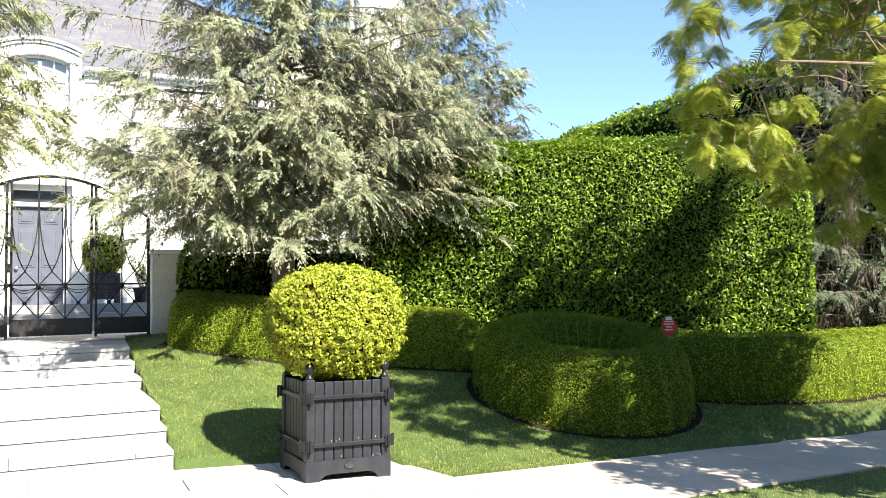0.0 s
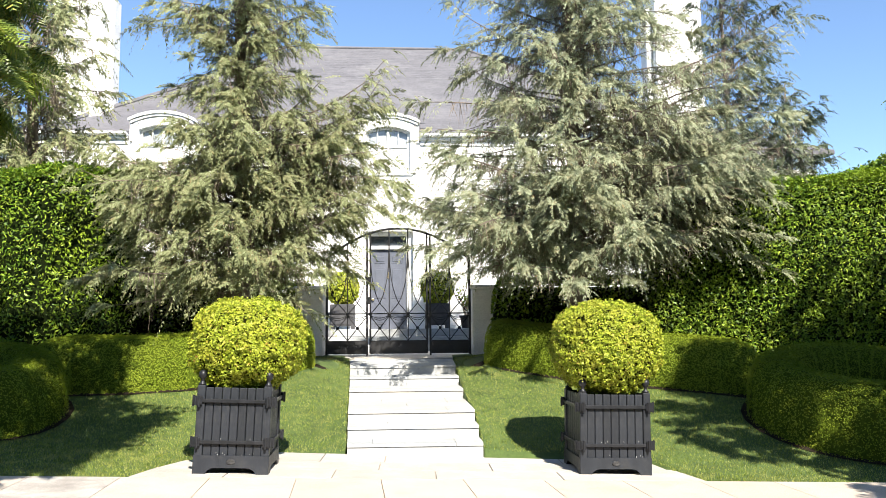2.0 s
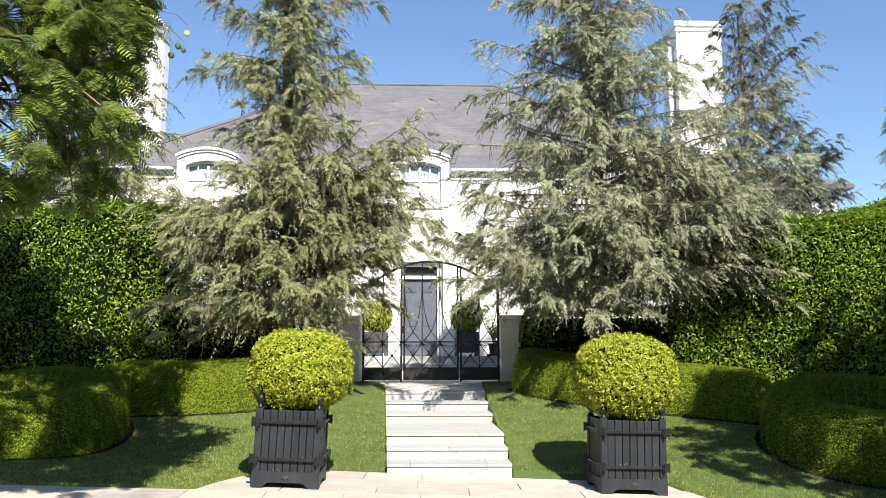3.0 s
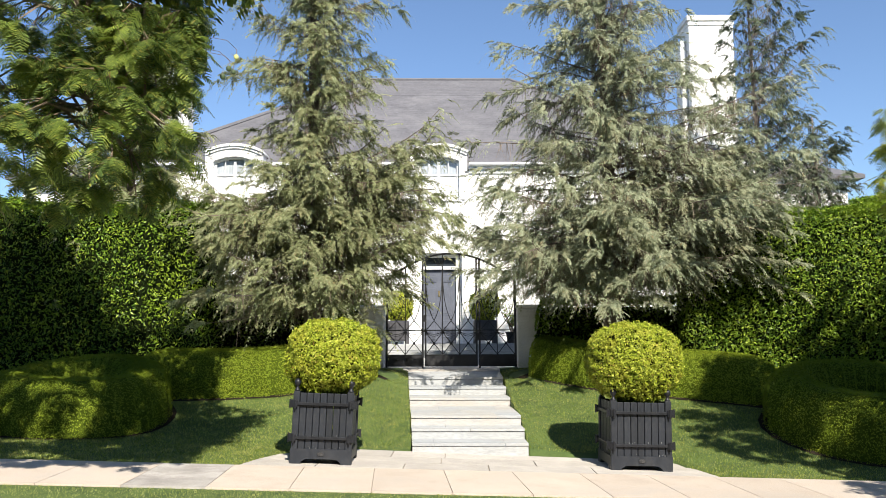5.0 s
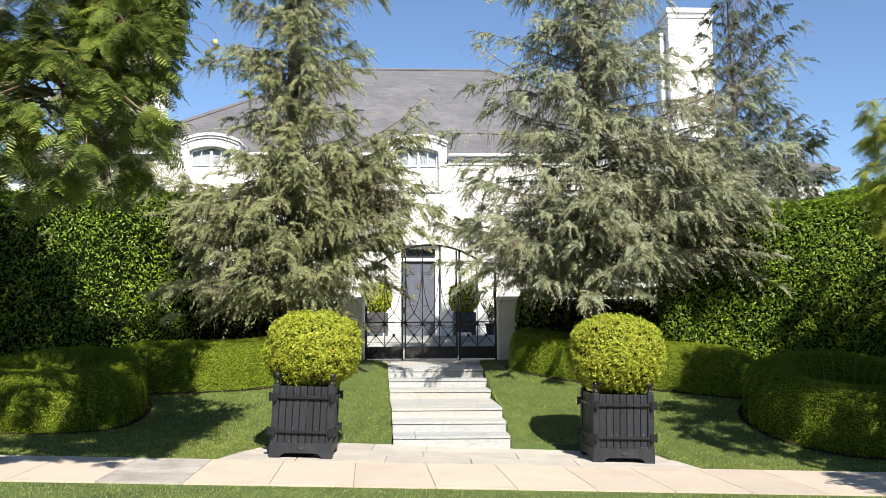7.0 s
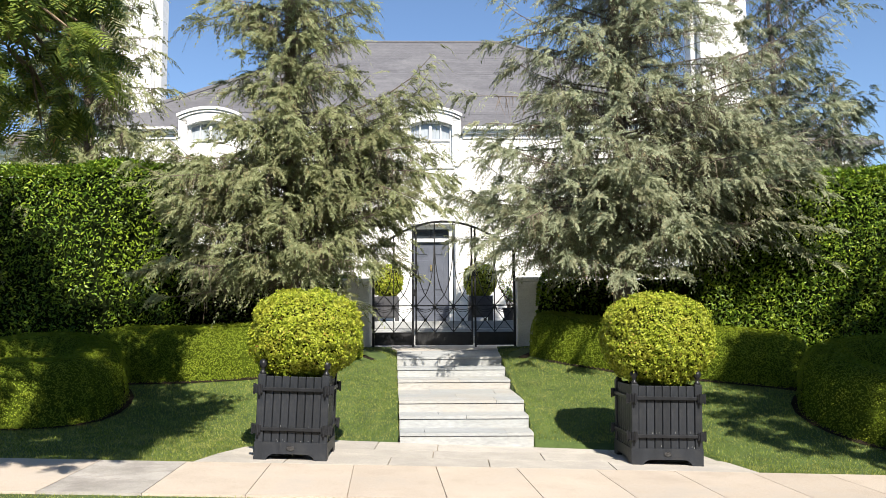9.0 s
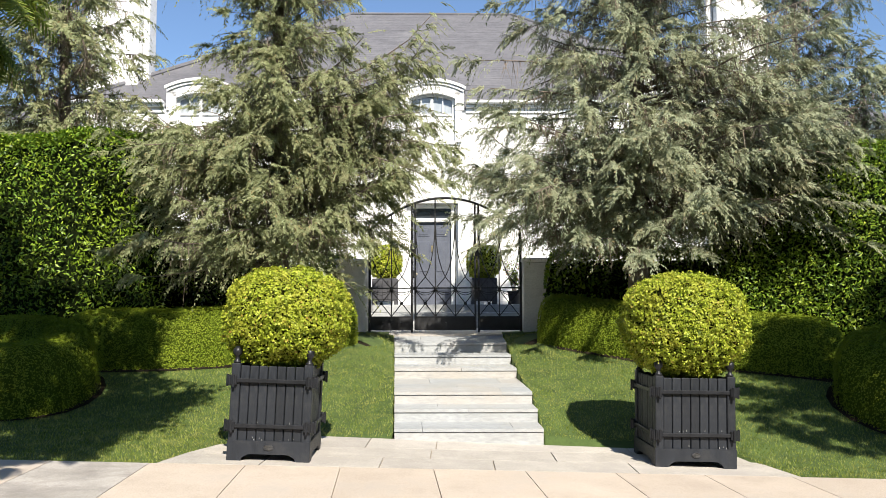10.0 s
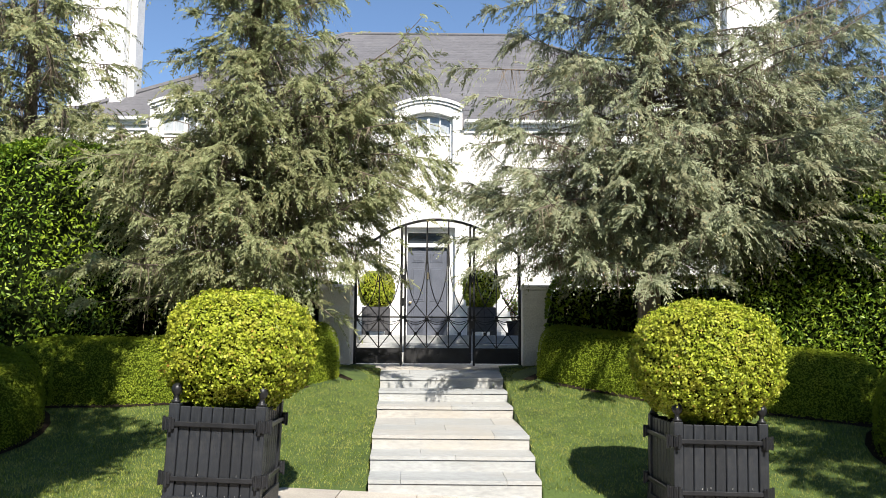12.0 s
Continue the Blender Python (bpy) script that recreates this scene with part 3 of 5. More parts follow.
# roof
def hip_roof(x0, x1, y0, y1, z0, rx0, rx1, ry, rz, thick=0.12):
    bm = bmesh.new()
    for dz in (0, ):
        c = [bm.verts.new(p) for p in ((x0, y0, z0), (x1, y0, z0), (x1, y1, z0), (x0, y1, z0), (rx0, ry, rz), (rx1, ry, rz))]
        d = [bm.verts.new((v.co.x, v.co.y, v.co.z - thick)) for v in c]
        for f in ((0, 1, 5, 4), (1, 2, 5), (2, 3, 4, 5), (3, 0, 4)):
            bm.faces.new([c[k] for k in f])
            bm.faces.new([d[k] for k in f[::-1]])
        for k in range(4):
            bm.faces.new((d[k], d[(k + 1) % 4], c[(k + 1) % 4], c[k]))
    return bm
part("roof", hip_roof(-HALF - 0.3, HALF + 0.3, FRONT, 12.1, EAVE, -RIDGE_X, RIDGE_X, RIDGE_Y, RIDGE_Z), M_slate, house, "grey slate hip roof")
bm = bmesh.new()
tube(bm, [(-RIDGE_X - 0.05, RIDGE_Y, RIDGE_Z + 0.02), (RIDGE_X + 0.05, RIDGE_Y, RIDGE_Z + 0.02)], 0.05, 8)
for sx in (-1, 1):
    tube(bm, [(sx * RIDGE_X, RIDGE_Y, RIDGE_Z + 0.0), (sx * (HALF + 0.3), FRONT, EAVE + 0.02)], 0.07, 8)
part("ridge_tile", bm, M_slate, house, "rounded ridge and hip tiles")
# cornice, broken at the dormers
spans = [(-HALF - 0.25, WIN[0] - 0.82), (WIN[0] + 0.82, WIN[1] - 0.82), (WIN[1] + 0.82, WIN[2] - 0.82), (WIN[2] + 0.82, HALF + 0.25)]
for a, b in spans:
    bm = bmesh.new()
    block(b - a, 0.36, 0.06, 0.01, bm, ((a + b) / 2, 0.03, EAVE - 0.06))
    block(b - a, 0.12, 0.07, 0.01, bm, ((a + b) / 2, -0.06, EAVE - 0.126))
    block(b - a, 0.04, 0.13, 0.012, bm, ((a + b) / 2, -0.02, EAVE - 0.225))
    block(b - a, 0.09, 0.09, 0.025, bm, ((a + b) / 2, -0.17, EAVE - 0.045))
    part("cornice", bm, M_trim, house, "white moulded cornice and gutter")


def dormer(cx):
    d = new("dormer")
    d.parent = house
    d.location = (cx, 0, 0)
    w, z0, z1, rise = 0.78, 6.2, 6.67, 0.2
    arc = [(w * t, z1 + rise * (1 - t * t)) for t in np.linspace(-1, 1, 13)]
    hw, hz = 0.56, 6.49
    hole = [(hw * t, hz + 0.13 * (1 - t * t)) for t in np.linspace(-1, 1, 13)]
    bm = bmesh.new()
    # face above the eave with an arched window head
    for y0, y1 in ((-0.06, 0.3),):
        fo = [bm.verts.new((x, y0, z)) for x, z in arc]
        fi = [bm.verts.new((x, y0, z)) for x, z in hole]
        bo = [bm.verts.new((x, y1, z)) for x, z in arc]
        bi = [bm.verts.new((x, y1, z)) for x, z in hole]
        for k in range(12):
            bm.faces.new((fi[k], fi[k + 1], fo[k + 1], fo[k]))
            bm.faces.new((bo[k], bo[k + 1], bi[k + 1], bi[k]))
            bm.faces.new((fo[k], fo[k + 1], bo[k + 1], bo[k]))
            bm.faces.new((bi[k], bi[k + 1], fi[k + 1], fi[k]))
    for sx in (-1, 1):
        block(w - hw, 0.36, z1 - z0 + 0.0, 0, bm, (sx * (w + hw) / 2, 0.12, (z0 + z1) / 2))
        block(0.16, 0.05, 0.8, 0, bm, (sx * (hw + 0.08), -0.025, 5.82))
        block(0.06, 1.5, z1 - z0, 0, bm, (sx * (w - 0.03), 0.95, (z0 + z1) / 2 + 0.1))
    part("front", bm, M_brick, d, "white painted dormer face")
    bm = bmesh.new()
    top = [bm.verts.new((x * 1.04, -0.14, z + 0.1)) for x, z in arc]
    bot = [bm.verts.new((x * 1.04, -0.14, z + 0.03)) for x, z in arc]
    topb = [bm.verts.new((x * 1.04, 1.3, z + 0.1)) for x, z in arc]
    botb = [bm.verts.new((x * 1.04, 0.06, z + 0.03)) for x, z in arc]
    for k in range(12):
        bm.faces.new((bot[k], bot[k + 1], top[k + 1], top[k]))
        bm.faces.new((top[k], top[k + 1], topb[k + 1], topb[k]))
        bm.faces.new((botb[k], botb[k + 1], bot[k + 1], bot[k]))
    bm.faces.new((bot[0], top[0], topb[0], botb[0]))
    bm.faces.new((botb[12], topb[12], top[12], bot[12]))
    lip = [bm.verts.new((x * 0.98, -0.1, z + 0.03)) for x, z in arc]
    low = [bm.verts.new((x * 0.98, -0.1, z - 0.03)) for x, z in arc]
    lowb = [bm.verts.new((x * 0.98, 0.06, z - 0.03)) for x, z in arc]
    for k in range(12):
        bm.faces.new((low[k], low[k + 1], lip[k + 1], lip[k]))
        bm.faces.new((lowb[k], lowb[k + 1], low[k + 1], low[k]))
    part("hood", bm, M_trim, d, "white arched hood moulding")
    # window: glass and white glazing bars
    bm = bmesh.new()
    fan = [bm.verts.new((x, 0.14, z)) for x, z in hole]
    lo = [bm.verts.new((x, 0.14, 5.42)) for x, z in hole]
    for k in range(12):
        bm.faces.new((lo[k], lo[k + 1], fan[k + 1], fan[k]))
    part("window_pane", bm, M_glass_pale, d, "pale blue-grey window glass")
    for x in (-0.53, 0.0, 0.53):
        part("sash_stile", block(0.07, 0.06, 1.1, 0.008, None, (x, 0.1, 5.95)), M_trim, d)
    for x in (-0.265, 0.265):
        part("glazing_bar", block(0.03, 0.045, 0.5, 0.005, None, (x, 0.1, 6.34)), M_trim, d)
    for z in (5.44, 6.12):
        part("glazing_bar", block(1.1, 0.045, 0.045, 0.005, None, (0, 0.105, z)), M_trim, d)
    part("arched_head", tube(bmesh.new(), [(x, 0.1, z - 0.02) for x, z in hole], 0.035, 6), M_trim, d)
    part("window_blind", block(1.04, 0.012, 0.66, 0.002, None, (0, 0.125, 5.78)), M_trim, d, "white lowered window blind")
    bm = block(1.24, 0.06, 0.04, 0.012, None, (0, -0.012, 5.38))
    part("sill", bm, M_trim, d)
    return d


for c in WIN:
    dormer(c)


def chimney(cx, cy, w=1.4, deep=0.85, top=11.1):
    c = new("chimney")
    c.parent = house
    c.location = (cx, cy, 0)
    part("shaft", block(w, deep, top - 5.5, 0.01, None, (0, 0, (top + 5.5) / 2)), M_brick, c, "white painted brick stack")
    bm = block(w + 0.12, deep + 0.12, 0.16, 0.015, None, (0, 0, top - 0.02))
    block(w + 0.06, deep + 0.06, 0.1, 0.01, bm, (0, 0, top - 0.2))
    part("cap", bm, M_brick, c)
    bm = block(0.16, 0.5, top - 6.2, 0.01, None, (-w / 2 - 0.1 if cx > 0 else w / 2 + 0.1, 0.1, (top + 5.4) / 2 - 0.2))
    part("flue_buttress", bm, M_brick, c)


chimney(8.1, 1.5, 1.32)
chimney(-8.17, 1.5, 1.32)
# wings, set back
for sx, x0, x1 in ((1, 8.4, 12.3), (-1, 8.4, 12.3)):
    wg = new("wing")
    wg.parent = house
    w = x1 - x0
    bm = block(w, 7.0, 5.6, 0, None, (sx * (x0 + x1) / 2, 5.4, 3.45))
    part("wall", bm, M_brick, wg, "white painted brick wing wall")
    xa, xb = sorted((sx * (x0 - 0.2), sx * (x1 + 0.35)))
    part("roof", hip_roof(xa, xb, 1.5, 9.3, 6.45, xa + (1.2 if sx > 0 else 3.4), xb - (3.4 if sx > 0 else 1.2), 5.4, 8.3), M_slate, wg)
    bm = block(w + 0.5, 0.4, 0.08, 0.01, None, (sx * (x0 + x1) / 2, 1.75, 6.36))
    block(w + 0.3, 0.2, 0.16, 0.01, bm, (sx * (x0 + x1) / 2, 1.82, 6.22))
    part("cornice", bm, M_trim, wg)

# front door in its reveal
door = new("front_door")
door.parent = house
door.location = (0, 0, 0)
bm = block(0.92, 0.05, 2.0, 0.004, None, (0, 0.3, 2.51))
part("leaf", bm, M_door, door, "blue-grey painted six-panel door")
for sx in (-1, 1):
    for z, hgt in ((3.27, 0.22), (2.66, 0.78), (1.9, 0.55)):
        bm = block(0.3, 0.02, hgt, 0.008, None, (sx * 0.21, 0.275, z))
        block(0.22, 0.02, hgt - 0.08, 0.009, bm, (sx * 0.21, 0.262, z))
        part("panel", bm, M_door, door)
bm = bmesh.new()
for sx in (-1, 1):
    block(0.16, 0.14, 2.45, 0.01, bm, (sx * 0.54, 0.25, 2.72))
block(0.92, 0.12, 0.09, 0.01, bm, (0, 0.25, 3.555))
block(0.92, 0.12, 0.1, 0.01, bm, (0, 0.25, 3.9))
part("door_frame", bm, M_trim, door, "white door frame")
part("transom_pane", block(0.92, 0.01, 0.27, 0, None, (0, 0.3, 3.72)), M_glass_dark, door, "dark transom glass")
bm = bmesh.new()
for cx in (-0.23, 0.23):
    tube(bm, [(cx + 0.215 * math.cos(a), 0.285, 3.6 + 0.2 * math.sin(a)) for a in np.linspace(0, math.pi, 13)], [0.011] * 13, 5)
tube(bm, [(0, 0.285, 3.6), (0, 0.285, 3.85)], [0.011, 0.011], 5)
part("glazing_bars", bm, M_iron, door, "dark arched glazing bars")
bm = lathe(bmesh.new(), [(0.0, -0.01), (0.03, 0.0), (0.035, 0.02), (0.03, 0.04), (0, 0.05)], 10)
part("door_knob", bm, M_brass, door, "brass knob", (-0.39, 0.26, 2.25), (90, 0, 0))
bm = block(0.05, 0.02, 0.16, 0.008, None, (0, 0.262, 2.86))
part("knocker", bm, M_brass, door, "brass knocker")

porch = thing("porch", "pale stone porch platform with broad shallow steps", "porch", (-0.36, 5.2, 0), (0, 0, 2.0), kind="structure")
for k, (y0, z1) in enumerate(((-2.5, 1.16), (-2.1, 1.33), (-1.7, 1.5))):
    bm = block(5.6 - 0.1 * k, -y0, 0.17 + (0.3 if k == 0 else 0), 0.012, None, (0, y0 / 2, z1 - 0.085 - (0.15 if k == 0 else 0)))
    part("step", bm, M_stone, porch)
court = tagged(new("courtyard", finish(block(9.0, 5.0, 0.2, 0, None, (0, 2.75, 0.91)), "courtyard", M_stone)), "pale stone courtyard paving behind the gate", "paving", kind="structure")

# ---- gate and pillars ----
def pillar(x, label):
    p = thing("gate_pillar", label, "gate pillar", (x, 0.05, 0.75), group="gate pillars")
    part("shaft", block(0.5, 0.5, 1.44, 0.015, None, (0, 0, 0.72)), M_stucco, p)
    bm = block(0.56, 0.56, 0.07, 0.02, None, (0, 0, 1.475))
    part("cap", bm, M_stucco, p)
    return p


pillar(-1.59, "white stucco gate pillar dappled with shade")
pillar(1.59, "white stucco gate pillar dappled with shade")
gate = thing("iron_gate", "black wrought iron gate with arched top and crossed scrollwork", "gate", (0, 0, 1.02))


def arch_z(x):
    return 2.3 - 0.33 * x * x


GATE_LEAVES = ((-1.272, -0.915, -0.558), (-0.504, -0.16, 0.184, 0.528), (0.59, 0.94, 1.292))
for x, r in ((-1.29, 0.022), (-0.562, 0.018), (0.588, 0.018), (1.308, 0.022)):
    bm = block(2 * r, 2 * r, arch_z(x) + 0.01, 0.005, None, (0, 0, (arch_z(x) + 0.01) / 2 - 0.02))
    part("post", bm, M_iron, gate, at=(x, 0, 0))
for x in (-0.502, 0.528):
    part("stile", block(0.032, 0.03, arch_z(x) - 0.05, 0.004, None, (0, 0, (arch_z(x)) / 2)), M_iron, gate, at=(x, -0.01, 0))
part("top_arch", tube(bmesh.new(), [(x, 0, arch_z(x)) for x in np.linspace(-1.3, 1.31, 41)], 0.022, 6), M_iron, gate)
for z, x in ((1.35, -0.532), (0.98, -0.532), (1.35, 0.558), (0.62, 0.558)):
    part("hinge", block(0.075, 0.05, 0.13, 0.01, None, (x, 0, z)), M_iron, gate)
for leaf_x in GATE_LEAVES:
    a, b = leaf_x[0], leaf_x[-1]
    part("kick_plate", block(b - a, 0.012, 0.2, 0.002, None, ((a + b) / 2, 0, 0.135)), M_iron, gate, "solid black kick plate")
    for z in (0.028, 0.245, 0.74):
        part("rail", block(b - a, 0.022, 0.022, 0.003, None, ((a + b) / 2, 0, z)), M_iron, gate)
    for x in leaf_x[1:-1]:
        part("bar", tube(bmesh.new(), [(x, 0, 0.24), (x, 0, arch_z(x))], 0.0095, 6), M_iron, gate)
    for x in leaf_x:
        part("boss", lathe(bmesh.new(), [(0, -0.036), (0.028, -0.024), (0.036, 0), (0.028, 0.024), (0, 0.036)], 8), M_iron, gate, at=(x, -0.006, 0.735))
    for a, b in zip(leaf_x, leaf_x[1:]):
        c, h = (a + b) / 2, (b - a) / 2
        for sx in (-1, 1):
            top = arch_z(c + sx * h) - 0.02
            pts = []
            for t in np.linspace(0, 1, 26):
                z = top + (0.735 - top) * t
                if z > 0.93:
                    q = (z - 0.93) / (top - 0.93)
                    x = h * 0.95 * (1 - (1 - q) ** 4) + 0.03 * h * q
                else:
                    x = -h * 0.97 * (0.93 - z) / (0.93 - 0.735)
                pts.append((c + sx * x, 0.0, z))
            part("scroll", tube(bmesh.new(), pts, 0.0085, 5), M_iron, gate)
            part("cross_bar", tube(bmesh.new(), [(c - sx * h, 0, 0.7), (c + sx * h, 0, 0.255)], 0.0085, 5), M_iron, gate)
        part("boss", block(0.055, 0.045, 0.055, 0.014, None, (c, 0, 0.478)), M_iron, gate)
        for sag in (0.055, 0.095):
            part("swag", tube(bmesh.new(), [(c + h * t, 0, 0.715 - sag * (1 - t * t)) for t in np.linspace(-1, 1, 9)], 0.006, 5), M_iron, gate)
for x in (-1.06, -0.91, -0.76, 0.02):
    part("rivet", lathe(bmesh.new(), [(0.012, 0), (0.009, 0.006), (0, 0.009)], 8), M_badge, gate, at=(x, -0.007, 0.15), turn=(90, 0, 0))


# ---- planters ----
def planter(name, label, at, turn, w=0.7):
    p = thing(name, label, "planter", at, turn, group="square planters")
    h, hw = 0.835, w / 2
    for sx in (-1, 1):
        for sy in (-1, 1):
            bm = block(0.075, 0.075, h - 0.06, 0.006, None, (0, 0, (h + 0.06) / 2))
            post = part("corner_post", bm, M_planter, p, at=(sx * (hw - 0.0375), sy * (hw - 0.0375), 0))
            bm = lathe(bmesh.new(), [(0.03, 0), (0.036, 0.014), (0.02, 0.026), (0.016, 0.05), (0.022, 0.058), (0.036, 0.076), (0.041, 0.1), (0.036, 0.124), (0.02, 0.139), (0.006, 0.145), (0, 0.147)], 14)
            part("finial", bm, M_strap, post, "turned ball finial", (0, 0, h), smooth=True)
    for k in range(4):
        side = new("side")
        side.parent = p
        side.matrix_basis = pose(0, 0, 0, 0, 0, 90 * k)
        n = 7
        pw = (w - 0.15) / n
        for i in range(n):
            bm = block(pw - 0.005, 0.028, h - 0.16, 0.006, None, (0, 0, 0.14 + (h - 0.16) / 2))
            part("plank", bm, M_planter, side, at=(-(w - 0.15) / 2 + pw * (i + 0.5), -hw + 0.03, 0))
        bm = bmesh.new()
        prof = [(-hw, 0.0), (-hw + 0.11, 0.0), (-hw + 0.125, 0.035), (-hw + 0.165, 0.062), (-hw + 0.2, 0.068), (hw - 0.2, 0.068), (hw - 0.165, 0.062),
                (hw - 0.125, 0.035), (hw - 0.11, 0.0), (hw, 0.0), (hw, 0.18), (-hw, 0.18)]
        f = [bm.verts.new((x, -hw - 0.006, z)) for x, z in prof]
        b = [bm.verts.new((x, -hw + 0.05, z)) for x, z in prof]
        bm.faces.new(f)
        bm.faces.new(b[::-1])
        for i in range(len(prof)):
            bm.faces.new((f[i], b[i], b[(i + 1) % len(prof)], f[(i + 1) % len(prof)]))
        bmesh.ops.recalc_face_normals(bm, faces=bm.faces)
        part("skirt", bm, M_planter, side, "bracket-footed base board")
        for z in (0.305, 0.69):
            bm = block(w - 0.02, 0.016, 0.036, 0.005, None, (0, -hw - 0.012, z))
            part("strap", bm, M_strap, side, "flat iron strap")
            for sx in (-1, 1):
                bm = block(0.05, 0.03, 0.085, 0.008, None, (sx * (hw - 0.03), -hw - 0.02, z))
                tube(bm, [(sx * (hw - 0.03), -hw - 0.038, z - 0.055), (sx * (hw - 0.03), -hw - 0.038, z + 0.05)], 0.011, 8)
                tube(bm, [(sx * (hw + 0.012), -hw + 0.005, z - 0.045), (sx * (hw + 0.012), -hw + 0.005, z + 0.045)], 0.012, 8)
                part("strap_hinge", bm, M_strap, side, "hinged strap bracket")
        if k == 0:
            chips = np.random.default_rng(int(w * 1000))
            bm = bmesh.new()
            for _ in range(9):
                i = int(chips.integers(0, n))
                low = chips.uniform() < 0.65
                block(chips.uniform(0.003, 0.007), 0.003, chips.uniform(0.006, 0.018), 0.0, bm,
                      (-(w - 0.15) / 2 + pw * (i + chips.uniform(0.1, 0.9)), -hw + 0.0155, chips.uniform(0.185, 0.205) if low else chips.uniform(0.32, 0.345)))
            part("paint_chip", bm, M_chip, side, "pale chips in the dark paint")
            bm = lathe(bmesh.new(), [(0.05, 0), (0.05, 0.006), (0.043, 0.01), (0.038, 0.006), (0.0, 0.006)], 20)
            part("badge", bm, M_badge, side, "oval maker's badge", (0.0, -hw - 0.006, 0.125), (90, 0, 0)).scale = (0.85, 0.5, 1.0)
    bm = block(w - 0.1, w - 0.1, 0.05, 0, None, (0, 0, h - 0.1))
    part("soil", bm, M_core, p, "dark soil")
    return p


def topiary(name, label, at, rx, rz, leaf, count, seed, holes=()):
    th = thing(name, label, "topiary", at, group="clipped box balls")
    rng = np.random.default_rng(seed)

    def shell(n, shrink):
        d = unit(rng.normal(0, 1, (n, 3)))
        e = 2.6
        r = (np.abs(d[:, 0]) ** e + np.abs(d[:, 1]) ** e + np.abs(d[:, 2]) ** e) ** (-1 / e)
        r = np.minimum(r, 1.18)
        r = r * (1 + 0.03 * wave(d * 3, seed, 1.6) + 0.02 * wave(d * 8, seed + 1, 1.6))
        P = d * r[:, None] * (np.array([rx, rx, rz]) - shrink)
        P[:, :2] *= (1 - 0.16 * np.clip(-P[:, 2:] / rz - 0.2, 0, 1))
        return P, unit(d / np.array([rx, rx, rz]))
    P, N = shell(count, 0.0)
    clump = wave(P, seed + 5, 34) + 0.8 * wave(P, seed + 6, 15)
    P = P + N * (rng.normal(0, 0.012, count) - 0.02 + 0.042 * clump)[:, None]
    keep = np.ones(len(P), bool)
    if count > 20000:
        for _ in range(60):
            q = P[rng.integers(0, len(P))]
            holes = holes + ((q[0], q[1], q[2], rng.uniform(0.014, 0.034)),)
    for hx, hy, hz, hr in holes:
        keep &= np.linalg.norm(P - np.array([hx, hy, hz]), axis=1) > hr * rng.uniform(0.4, 1.5, len(P))
    P, N = P[keep], N[keep]
    part("foliage", leaf_mesh("foliage", P, N, leaf, M_ball, rng, 0.75, 0.78), M_ball, th)
    # Plain rounded solid; its dark colour stands for shade seen through the leaves.
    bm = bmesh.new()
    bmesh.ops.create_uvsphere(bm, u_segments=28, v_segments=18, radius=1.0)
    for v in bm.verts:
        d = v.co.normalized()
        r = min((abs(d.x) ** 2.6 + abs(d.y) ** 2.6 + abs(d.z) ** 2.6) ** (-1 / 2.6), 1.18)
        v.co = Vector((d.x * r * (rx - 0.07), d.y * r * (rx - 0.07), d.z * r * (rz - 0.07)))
    part("shade_core", bm, M_ball_core, th, "solid inner ball, coloured dark for the shade in the crevices", smooth=True)
    bm = tube(bmesh.new(), [(0, 0, -rz - 0.1), (0.01, 0, -rz + 0.3)], 0.03, 8)
    part("stem", bm, M_twig, th)
    return th


planter("planter", "charcoal painted wooden planter with iron straps on the paving", (-1.445, -6.36, 0.088), (0, 2.2, 2.0))
planter("planter", "charcoal painted wooden planter with iron straps on the paving", (2.345, -5.88, -0.062), (0, 1.2, 2.0), 0.735)
topiary("box_ball", "clipped golden-green box ball with a ragged lower side", (-1.36, -6.3, 1.312), 0.555, 0.462, 0.0235, 52000, 11, ((0.34, -0.48, -0.2, 0.05), (-0.14, -0.6, 0.14, 0.035), (0.12, -0.6, 0.22, 0.03), (0.3, -0.52, -0.08, 0.03)))
topiary("box_ball", "clipped golden-green box ball with a dark gap in front", (2.375, -5.86, 1.222), 0.575, 0.495, 0.0235, 52000, 12, ((0.05, -0.62, 0.03, 0.045), (0.2, -0.6, -0.12, 0.035), (-0.08, -0.6, 0.16, 0.03), (-0.08, -0.62, 0.24, 0.03)))

# ---- hedges ----
low_right = [(1.62, -1.0), (2.1, -1.6), (3.0, -2.2), (3.9, -2.5), (4.8, -2.85), (5.3, -3.1)]
low_left = [(-1.45, -1.15), (-2.05, -1.75), (-3.0, -2.3), (-3.9, -2.45), (-4.7, -2.5), (-5.3, -2.75)]


def ring(cx, cy, r, a0, a1, n=26):
    return [(cx + r * math.cos(radians(a)), cy + r * math.sin(radians(a))) for a in np.linspace(a0, a1, n)]


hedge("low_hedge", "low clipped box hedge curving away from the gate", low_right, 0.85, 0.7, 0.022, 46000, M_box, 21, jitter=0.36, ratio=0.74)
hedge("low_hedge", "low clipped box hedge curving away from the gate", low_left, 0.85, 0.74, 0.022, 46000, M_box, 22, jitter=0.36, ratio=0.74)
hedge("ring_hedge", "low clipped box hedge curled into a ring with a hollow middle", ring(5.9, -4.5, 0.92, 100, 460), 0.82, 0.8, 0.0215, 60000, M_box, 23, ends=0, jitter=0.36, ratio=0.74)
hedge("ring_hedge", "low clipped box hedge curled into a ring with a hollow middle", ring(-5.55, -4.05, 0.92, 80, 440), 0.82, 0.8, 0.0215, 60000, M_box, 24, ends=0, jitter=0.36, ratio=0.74)
